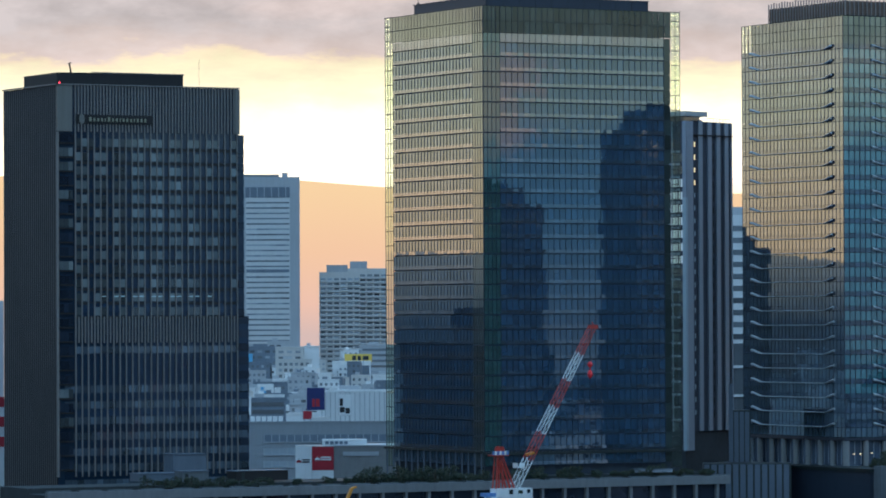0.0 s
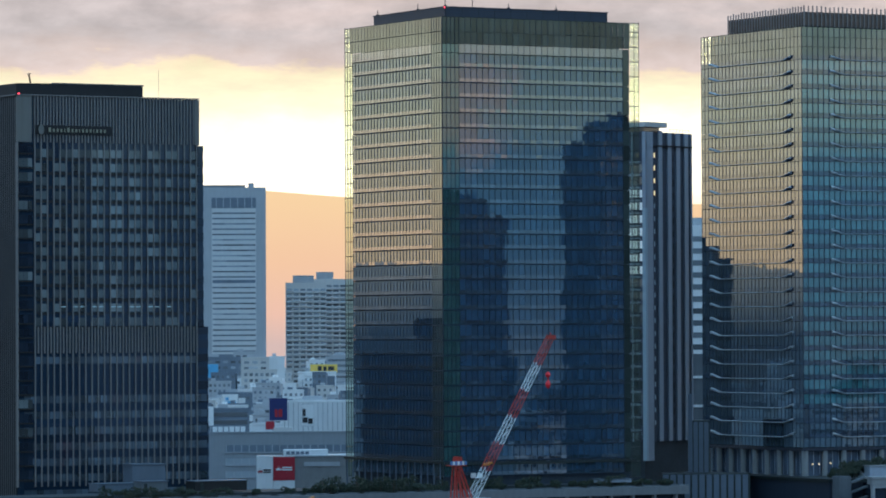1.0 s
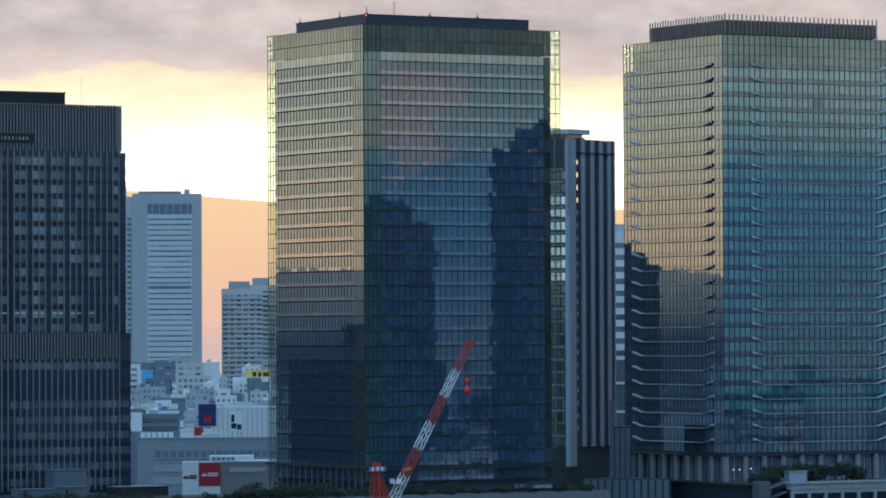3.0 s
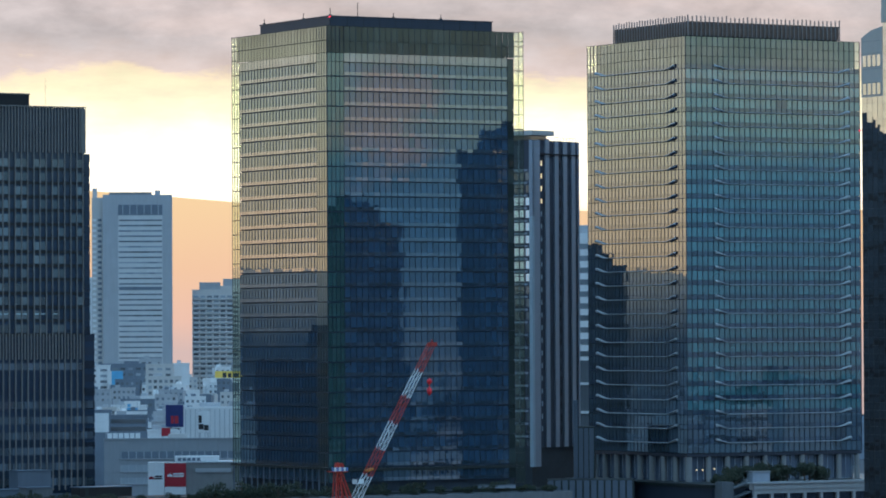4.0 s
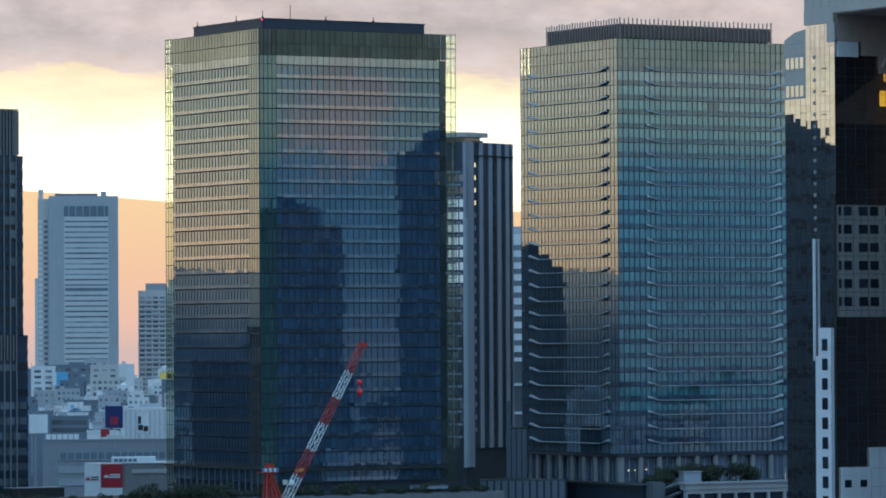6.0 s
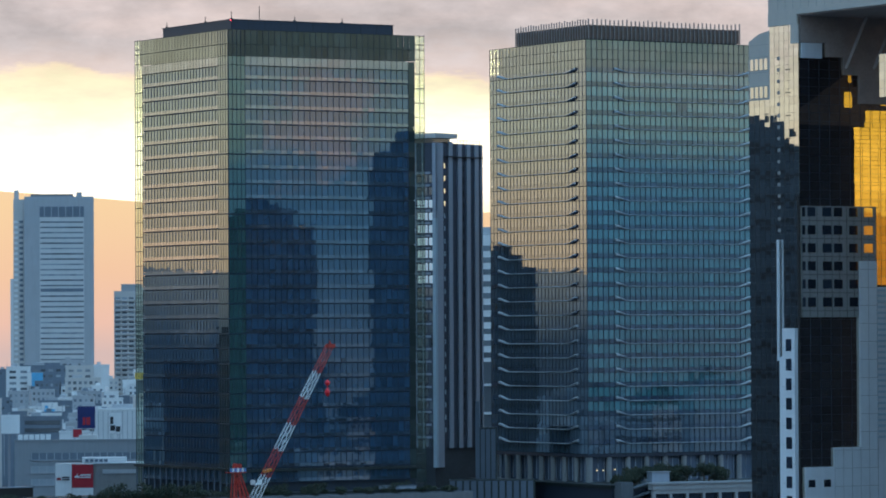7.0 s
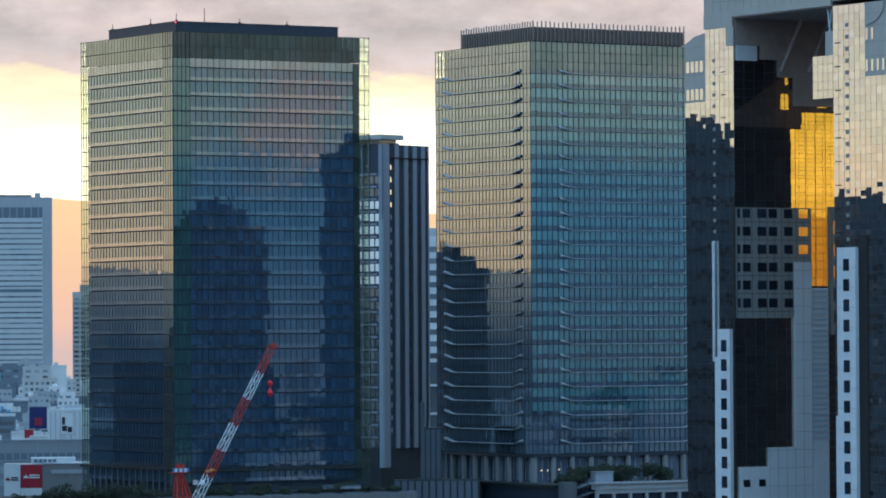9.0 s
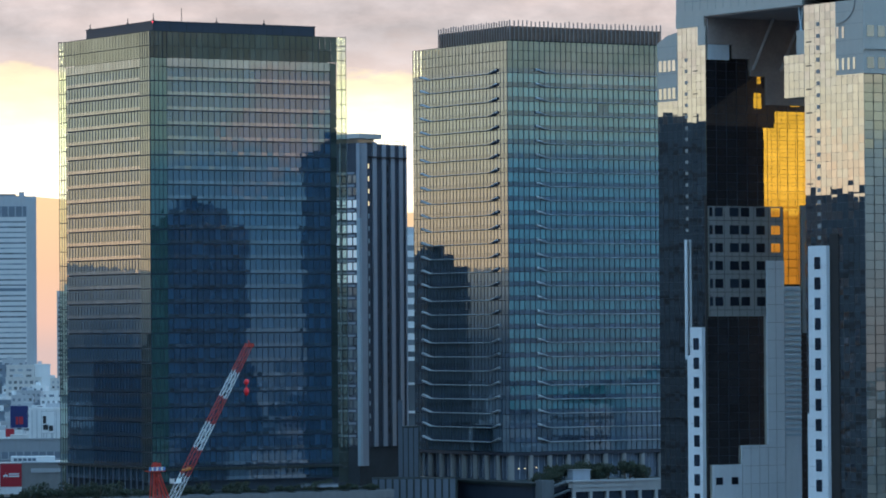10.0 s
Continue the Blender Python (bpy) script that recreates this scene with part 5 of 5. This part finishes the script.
def crane():
    ob = thing("tower_crane", 556.0, 981.0, 0, "red and white luffing tower crane with a raised lattice jib", "crane")
    lattice(ob, (0.6, 0, 0), (0.6, 0, 43), 2.2, 2.2, 20, ["crane_white", "crane_red", "crane_white", "crane_red"], 0.22)
    part("slew_deck", Shape().box(-3.2, 9.5, -1.8, 1.8, 42.4, 43.2), "crane_white", ob)
    cab = part("machine_house", Shape().box(-1.5, 9.3, -2.0, 1.6, 43.2, 45.3), "crane_white", ob, "white machine house with dark emblem shapes")
    part("emblem", Shape().box(2.2, 3.4, -2.06, -2.0, 43.8, 45.0), "mullion", cab)
    part("emblem", Shape().prism([(5.0, -2.06), (6.3, -2.06), (6.3, -2.0), (5.0, -2.0)], 43.9, 44.8), "leaves", cab)
    part("window", Shape().box(7.6, 8.6, -2.06, -2.0, 44.0, 45.0), "dark_d", cab)
    part("lower_deck", Shape().box(-4.6, -0.8, -1.4, 1.4, 43.2, 44.2), "crane_blue", ob)
    legs = [((-1.2, -1.0, 44), (-0.6, -0.7, 54)), ((-1.2, 1.0, 44), (-0.6, 0.7, 54)), ((0.9, -1.0, 44), (0.5, -0.7, 54)), ((0.9, 1.0, 44), (0.5, 0.7, 54)),
            ((4.6, -1.0, 44.5), (0.9, -0.7, 54)), ((4.6, 1.0, 44.5), (0.9, 0.7, 54)), ((3.2, -1.0, 44.5), (0.2, -0.7, 54)), ((3.2, 1.0, 44.5), (0.2, 0.7, 54))]
    for p, q in legs:
        part("frame_leg", Shape().beam(p, q, 0.34), "crane_red", ob)
    for z in (46.5, 49, 51.5):
        part("frame_tie", Shape().beam((-1.0, -0.9, z), (2.6 - (z - 46) * 0.28, -0.9, z + 1.4), 0.16).beam((-1.0, -0.9, z + 1.4), (1.2, -0.9, z), 0.14), "crane_red", ob)
    deck = part("top_platform", Shape().box(-2.4, 2.6, -1.3, 1.3, 53.9, 54.15), "crane_red", ob)
    for i in range(7):
        part("rail_sheet", Shape().box(-2.4 + i * 0.72, -1.8 + i * 0.72, -1.36, -1.3, 54.15, 55.2), "crane_blue" if i % 2 == 0 else "crane_white", deck)
    part("sheave", Shape().box(-0.7, 1.7, -0.5, 0.5, 54.2, 56.0).box(-0.4, 0.2, -0.6, 0.6, 55.6, 56.4).box(0.8, 1.4, -0.6, 0.6, 55.6, 56.3), "crane_red", ob)
    lattice(ob, (5.2, 0, 46.0), (29.0, 0, 87.6), 2.0, 1.5, 18, ["crane_white", "crane_red", "crane_white", "crane_red", "crane_white", "crane_red"], 0.16)
    part("jib_platform", Shape().box(5.2, 7.4, -1.3, 1.3, 50.6, 50.8).box(5.2, 5.3, -1.3, 1.3, 50.8, 51.9).box(7.3, 7.4, -1.3, 1.3, 50.8, 51.9), "crane_white", ob)
    part("jib_band", Shape().beam((8.8, 0, 54.0), (10.6, 0, 54.6), 1.9, 0.5), "orange", ob)
    part("jib_head", Shape().box(28.2, 30.4, -0.7, 0.7, 87.2, 88.2).beam((29.6, 0, 87.4), (29.0, 0, 89.0), 0.25), "crane_red", ob)
    for y in (-0.25, 0.25):
        part("hoist_rope", Shape().beam((28.3, y, 87.4), (28.3, y, 78.2), 0.05), "mullion", ob)
        part("luffing_rope", Shape().beam((0.6, y, 55.6), (26.5, y, 83.5), 0.05), "mullion", ob)
    for z, h in ((77.7, 0.9), (75.1, 1.25)):
        ball = Shape()
        ring = [(0.78 * math.cos(i * math.pi / 4), 0.78 * math.sin(i * math.pi / 4)) for i in range(8)]
        n = len(ball.v)
        ball.v += [(28.3 + x, y, z) for x, y in ring] + [(28.3 + x * 0.7, y * 0.7, z + h * 0.6) for x, y in ring] + [(28.3 + x * 0.7, y * 0.7, z - h * 0.6) for x, y in ring] + [(28.3, 0, z + h), (28.3, 0, z - h)]
        for i in range(8):
            j = (i + 1) % 8
            ball.f += [(i, j, 8 + j, 8 + i), (j, i, 16 + i, 16 + j), (8 + i, 8 + j, 24), (16 + j, 16 + i, 25)]
        part("hook_block", ball, "marker", ob, "bright red hook block")
    part("hook_link", Shape().box(28.2, 28.4, -0.1, 0.1, 75.5, 77.5), "marker", ob)


crane()


def small_boom():
    ob = thing("digger_boom", 510.5, 981.0, 0, "orange boom tip of a small building machine", "machine")
    part("mast", Shape().box(-0.5, 0.5, -0.5, 0.5, 0, 42.5), "orange", ob)
    part("boom", Shape().beam((0, 0, 42.2), (2.0, 0, 46.2), 0.9, 0.6).beam((1.7, 0, 46.2), (3.3, 0, 46.7), 0.7, 0.5), "orange", ob)


small_boom()

# ---- town in the gap between the towers ----


def town_house(x, y, w, d, top, turn, wall, rows, label, cols=0, band=1.4, glass="window_far", roof=True, low=0.0, inset=0.05):
    """A building with window rows (cols 0) or single windows on the side that is seen."""
    ob = thing("town_building", x, y, 0, label, "building", "town between the towers", turn)
    part("wall", Shape().box(0, w, 0, d, 0, top), wall, ob)
    if roof:
        part("parapet", Shape().box(-0.2, w + 0.2, -0.2, 0.4, top, top + 0.9), wall, ob)
        part("roof_unit", Shape().box(w * 0.2, w * 0.45, d * 0.3, d * 0.6, top, top + 2.4), "grey_far", ob)
    pitch = 3.3
    for k in range(rows):
        z = top - 2.9 - pitch * k
        if cols:
            for c in range(cols):
                a = w * (inset + (1 - 2 * inset) * (c + 0.2) / cols)
                b = w * (inset + (1 - 2 * inset) * (c + 0.8) / cols)
                part("window", Shape().box(a, b, -0.15, 0.1, z, z + band), glass, ob)
        else:
            part("window_band", Shape().box(w * inset, w * (1 - inset), -0.15, 0.1, z, z + band), glass, ob)
    return ob


def far_tower():
    ob = thing("far_tower", 1188.3, 2438.9, 0, "tall grey office tower with a pale striped middle", "skyscraper", "", -26)
    rng = random.Random(61)
    part("body", Shape().box(0, 44, 0, 30, 0, 180.2), "grey_far", ob)
    part("side_wing", Shape().box(-7.0, 0, 4, 30, 0, 178.5), "beige_far", ob)
    part("side_wing", Shape().box(-9.0, -7.0, 6, 30, 0, 128), "white_far", ob)
    part("panel", Shape().box(9.7, 37.7, -0.35, 0, 64, 167), "pale_far", ob, "pale striped middle panel")
    for k in range(30):
        z = 163.4 - 3.36 * k
        if k in (13, 27):
            part("window_band", Shape().box(10.2, 37.3, -0.55, -0.3, z, z + 2.0), "dark_far", ob)
        else:
            part("window_band", Shape().box(10.2, 37.3, -0.45, -0.3, z, z + 1.0), "window_far", ob)
            u = 10.4
            while u < 34:
                w = rng.uniform(2.0, 6.0)
                if rng.random() < 0.5:
                    part("dark_window", Shape().box(u, min(u + w, 37.2), -0.6, -0.4, z + 0.1, z + 0.9), "dark_far", ob)
                u += w + rng.uniform(0.3, 2.0)
        for j in range(2):
            part("balcony", Shape().box(-6.6 + j * 3.4, -4.2 + j * 3.4, 3.6, 4.1, z, z + 1.6), "white_far" if j == 0 else "dark_far", ob)
    part("louvre_crown", Shape().box(9.7, 37.7, -0.4, 0, 167.2, 173.8), "dark_far", ob)
    for i in range(6):
        part("crown_fin", Shape().box(12.4 + i * 4.5, 12.9 + i * 4.5, -0.9, -0.3, 167.2, 173.8), "grey_far", ob)
    part("roof_rail", Shape().box(4, 31, 1, 1.6, 180.2, 181.8), "brown_far", ob)
    part("roof_unit", Shape().box(33, 36.5, 2, 6, 180.2, 183.0), "grey_far", ob)
    part("roof_unit", Shape().box(-6.5, -3.5, 6, 9, 178.5, 184.4), "beige_far", ob)


far_tower()


def flats(x, y, w, top, turn, label, bays, crest):
    ob = thing("apartment_tower", x, y, 0, label, "building", "apartment towers", turn)
    part("wall", Shape().box(0, w, 0, 16, 0, top), "beige_far", ob)
    part("roof_house", Shape().box(w * crest[0], w * crest[1], 1, 10, top, top + 4.6), "grey_far", ob)
    bw = w / bays
    for b in range(bays):
        part("pier", Shape().box(b * bw, b * bw + 0.7, -1.4, 0.1, 0, top - (9 if b == 0 else 4)), "beige_far", ob)
        for k in range(20):
            z = top - 6.5 - 3.1 * k
            part("balcony", Shape().box(b * bw + 0.8, (b + 1) * bw - 0.1, -1.3, 0.0, z, z + 1.2), "pale_far" if (b + k) % 5 else "beige_far", ob)
            part("window", Shape().box(b * bw + 0.9, (b + 1) * bw - 0.3, -0.15, 0.05, z + 1.2, z + 2.6), "window_far", ob)


flats(1258.2, 2452.0, 26.0, 120.3, -27.5, "pale grey apartment tower with stacked balconies", 6, (0.18, 0.7))
flats(1285.0, 2478.0, 32.0, 123.0, -27.5, "grey apartment tower with a stepped roof house", 7, (0.25, 0.6))

town_house(1096.0, 2250.0, 30, 16, 73.5, -26, "dark_far", 4, "slate-grey office slab under the tall tower", 6)
town_house(1074.0, 2224.0, 14, 12, 73, -26, "white_far", 6, "white narrow building with small windows", 2)
town_house(1096.0, 2191.0, 16, 14, 73.6, -26.5, "beige_far", 2, "pale building with a curved glass side", 3)
town_house(1112.0, 2187.0, 9, 12, 74, -26.5, "white_far", 0, "blank white stair block of concrete")
town_house(1074.0, 2146.5, 20, 14, 67, -27, "beige_far", 3, "beige office block with square windows", 6, 1.7)
town_house(1033.5, 2055.0, 25, 14, 60.5, -27, "white_far", 4, "white apartment block with deep balconies", 5, 1.6, "dark_far")
town_house(1018.0, 2045.0, 14, 14, 57.5, -27, "white_far", 2, "low white flats with few windows", 3, 1.5)
town_house(948.0, 1930.0, 18, 12, 55.0, -27, "white_far", 0, "low white shop building")
town_house(1138.7, 2203.0, 22.2, 14, 65, -27.5, "white_far", 5, "white building with blue-grey striped floors", 0, 1.5, "dark_far", True, 0, 0.28)
town_house(1186.0, 2258.0, 24, 14, 74, -27.5, "grey_far", 6, "grey flats with banded windows", 0, 1.4)
town_house(1052.0, 1989.0, 16, 12, 60, -27.5, "white_far", 0, "white house with a blank gable wall")
town_house(1165.0, 2340.0, 14, 12, 76, -27, "grey_far", 5, "narrow grey block of flats", 3)
town_house(1212.0, 2420.0, 18, 12, 66, -27, "beige_far", 3, "distant beige flats above the roofs", 5)
town_house(816.3, 1660.0, 17, 12, 55.5, -26.5, "dark_far", 2, "dark low office with a glazed top floor", 0, 1.8, "window_far")
town_house(833.0, 1652.0, 10, 12, 53.0, -26.5, "grey_far", 2, "grey low office with steel frames", 3, 1.6)
town_house(800.0, 1556.5, 34, 16, 60.4, -27.5, "white_far", 0, "white warehouse with close vertical ribs")
town_house(760.0, 1508.0, 12, 10, 52.5, -27, "white_far", 0, "low white shop with ribbed walls")
town_house(900.0, 1800.0, 26, 14, 53.0, -27, "beige_far", 2, "low beige shops in a row", 6, 1.3)
town_house(940.0, 1860.0, 20, 14, 56.0, -27, "grey_far", 3, "grey shop offices with sign boards", 4, 1.3)
town_house(980.0, 1985.0, 22, 14, 57.0, -27, "dark_far", 3, "dark flats behind the shops", 5, 1.3)
town_house(850.0, 1720.0, 30, 14, 51.0, -27, "white_far", 1, "long low white shop roof", 0, 1.0)
town_house(880.0, 1745.0, 20, 10, 55.0, -27, "grey_far", 2, "grey shop block with small windows", 5, 1.3)
for i in range(16):
    ob = thing("rib", 801.0 + i * 2.0 * 0.887, 1555.8 - i * 2.0 * 0.462, 0, "slim grey vertical wall rib on the warehouse", "wall rib", "ribs of the warehouse", -27.5)
    part("web", Shape().box(-0.12, 0.12, -0.45, 0.1, 30, 60.2), "grey_far", ob)
    part("cap", Shape().box(-0.2, 0.2, -0.5, 0.1, 60.2, 60.45), "white_far", ob)


def board(x, y, z0, z1, w, turn, mat, label, bars=(), posts=True, ink="ink"):
    """A sign board on posts; its writing is plain bars (u0, u1, v0, v1 as shares)."""
    ob = thing("sign_board", x, y, 0, label, "sign", "sign boards", turn)
    part("panel", Shape().box(0, w, -0.35, 0, z0, z1), mat, ob)
    part("edge", Shape().box(-0.1, w + 0.1, -0.05, 0.25, z0 - 0.15, z1 + 0.15), "grey_far", ob)
    if posts:
        for u in (0.15, 0.85):
            part("post", Shape().box(w * u - 0.15, w * u + 0.15, 0.25, 0.6, z0 - 16, z1), "grey_far", ob)
    for u0, u1, v0, v1 in bars:
        part("bar", Shape().box(w * u0, w * u1, -0.45, -0.33, z0 + (z1 - z0) * v0, z0 + (z1 - z0) * v1), ink, ob)
    return ob


board(1083.6, 2216.0, 62.5, 70.3, 9.1, -26, "cyan", "cyan hoarding with a pale side strip", ((0.0, 0.28, 0.0, 1.0),), True, "white_far")
board(1146.2, 2202.0, 65.2, 69.8, 15.8, -27.5, "yellow", "yellow roof sign with dark bars", ((0.28, 0.42, 0.2, 0.8), (0.48, 0.60, 0.2, 0.75), (0.66, 0.88, 0.25, 0.75)), True)
board(953.6, 1926.5, 50.3, 57.7, 8.0, -27, "white_far", "white roof sign with blue bars", ((0.15, 0.85, 0.25, 0.55), (0.2, 0.4, 0.6, 0.8)), True, "cyan")
board(767.0, 1505.9, 54.3, 63.0, 7.0, -27, "navy", "navy hoarding with red bars", ((0.3, 0.45, 0.15, 0.5), (0.5, 0.72, 0.15, 0.5)), True, "red")
board(778.0, 1500.0, 52.0, 60.5, 5.0, -27.5, "white_far", "white hoarding with dark bars", ((0.1, 0.5, 0.15, 0.4), (0.55, 0.9, 0.1, 0.35), (0.1, 0.35, 0.45, 0.8)), True)
board(712.6, 1461.0, 53.8, 60.9, 7.0, -25.5, "white_far", "blank white hoarding above the grey office", (), True)
board(756.5, 1488.5, 51.2, 54.3, 3.4, -27, "red", "small red sign above a low roof", (), True)
board(1138.0, 2200.0, 52.0, 59.0, 6.5, -27.5, "white_far", "white wall sign with a red bar", ((0.3, 0.9, 0.35, 0.6),), True, "red")


def long_grey_office():
    ob = thing("town_building", 706.2, 1435.7, 0, "long grey office with recessed window bands", "building", "town between the towers", -27)
    part("wall", Shape().box(0, 56, 0, 24, 0, 51.4), "office_far", ob)
    for z, h in ((44.4, 2.6), (39.6, 2.4), (35.0, 2.2)):
        part("window_band", Shape().box(6.0, 55.5, -0.1, 0.15, z, z + h), "dark_far" if z > 43 else "window_far", ob)
        part("sill", Shape().box(6.0, 55.5, -0.35, 0.1, z - 0.3, z), "grey_far", ob)
        for i in range(18):
            part("window_post", Shape().box(6.2 + i * 2.85, 6.5 + i * 2.85, -0.2, 0.1, z, z + h), "grey_far", ob)
    for i in range(6):
        part("roof_unit", Shape().box(1.2 + i * 2.1, 2.9 + i * 2.1, 3, 6, 51.4, 53.8), "white_far", ob)
    part("roof_edge", Shape().box(-0.2, 56.2, -0.2, 0.5, 51.4, 52.0), "office_far", ob)
    part("roof_unit", Shape().box(24, 31, 6, 10, 51.4, 53.4), "beige_far", ob)


long_grey_office()


def poster_block():
    ob = thing("town_building", 648.8, 1282.4, 0, "low beige block carrying two large poster boards", "building", "town between the towers", -27.3)
    part("wall", Shape().box(0, 40, 0.3, 20, 0, 47.4), "brown_far", ob)
    part("coping", Shape().box(12.8, 40, 0.1, 20, 47.4, 47.8), "grey_far", ob)
    white = part("poster", Shape().box(0, 5.5, -0.3, 0.2, 35.0, 47.6), "white_far", ob, "white poster with a three-part emblem")
    red = part("poster", Shape().box(5.6, 12.8, -0.3, 0.2, 39.5, 47.3), "red", ob, "dark red poster with a pale emblem")
    for owner, cx, cz, r, ink in ((white, 1.2, 42.6, 0.85, "red"), (red, 7.4, 43.4, 0.9, "white_far")):
        for a in (90, 210, 330):
            x, z = cx + r * math.cos(radians(a)), cz + r * math.sin(radians(a))
            part("emblem", Shape().beam((cx, -0.36, cz), (x, -0.36, z), 0.12, 0.7), "ink" if owner is white and a == 90 else ink, owner)
        for row in range(2):
            part("bar", Shape().box(cx + 1.1, cx + (3.6 if owner is white else 4.6), -0.4, -0.28, cz - 0.6 + row * 0.75, cz - 0.15 + row * 0.75), "ink" if owner is white else "white_far", owner)
    part("lower_strip", Shape().box(5.6, 12.8, -0.2, 0.3, 34.5, 39.4), "white_far", ob)
    part("roof_house", Shape().box(9, 24, 5, 10, 47.4, 49.6), "white_far", ob)
    for i in range(5):
        part("roof_vent", Shape().box(10 + i * 1.6, 11.2 + i * 1.6, 4.8, 5.1, 48.0, 49.0), "dark_far", ob)
    part("lamp_row", Shape().box(16, 28, 0.0, 0.35, 44.2, 45.6), "grey_far", ob)


poster_block()


def left_edge_block():
    ob = thing("town_building", 496.0, 1201.5, 0, "pale building with a red and white stripe beside the dark hotel", "building", "town between the towers", -22.5)
    part("wall", Shape().box(0, 12, 0, 14, 0, 96), "white_far", ob)
    for z in (52, 58, 64):
        part("stripe", Shape().box(-0.1, 12.1, -0.2, 0.1, z, z + 3), "red", ob)


left_edge_block()


def small_houses():
    """Low houses that fill the gap, roof behind roof."""
    rng = random.Random(77)
    kinds = (("white_far", "small white house among the town roofs"), ("beige_far", "small beige house among the town roofs"), ("grey_far", "small grey house among the town roofs"),
             ("dark_far", "small slate-grey house among the town roofs"), ("white_far", "narrow white flats among the town roofs"))
    for i in range(52):
        far = 1860 + i * 16
        yaw = rng.uniform(25.6, 28.9)
        top = 90 - far * (172 - (far - 1630) * 0.105 + rng.uniform(-14, 10)) / 7582
        wall, label = rng.choice(kinds)
        w = rng.uniform(7, 15)
        ob = thing("house", far * math.sin(radians(yaw)), far * math.cos(radians(yaw)), 0, label, "house", "low houses of the town", -yaw + rng.uniform(-12, 12))
        part("wall", Shape().box(0, w, 0, 9, 0, top), wall, ob)
        part("parapet", Shape().box(-0.15, w + 0.15, -0.15, 0.3, top, top + 0.7), wall, ob)
        n = int(w / 2.6)
        for k in range(2):
            for c in range(n):
                a = w * (c + 0.25) / n
                part("window", Shape().box(a, a + 1.3, -0.1, 0.1, top - 2.6 - k * 3.1, top - 1.2 - k * 3.1), rng.choice(("window_far", "dark_far", "window_far")), ob)
        if rng.random() < 0.6:
            part("roof_tank", Shape().box(w * 0.2, w * 0.2 + 2.2, 3, 5.5, top, top + 2.0), rng.choice(("white_far", "grey_far", "dark_far")), ob)
        if rng.random() < 0.35:
            part("antenna", Shape().box(w * 0.7, w * 0.7 + 0.15, 4, 4.15, top, top + 5), "dark_far", ob)


small_houses()
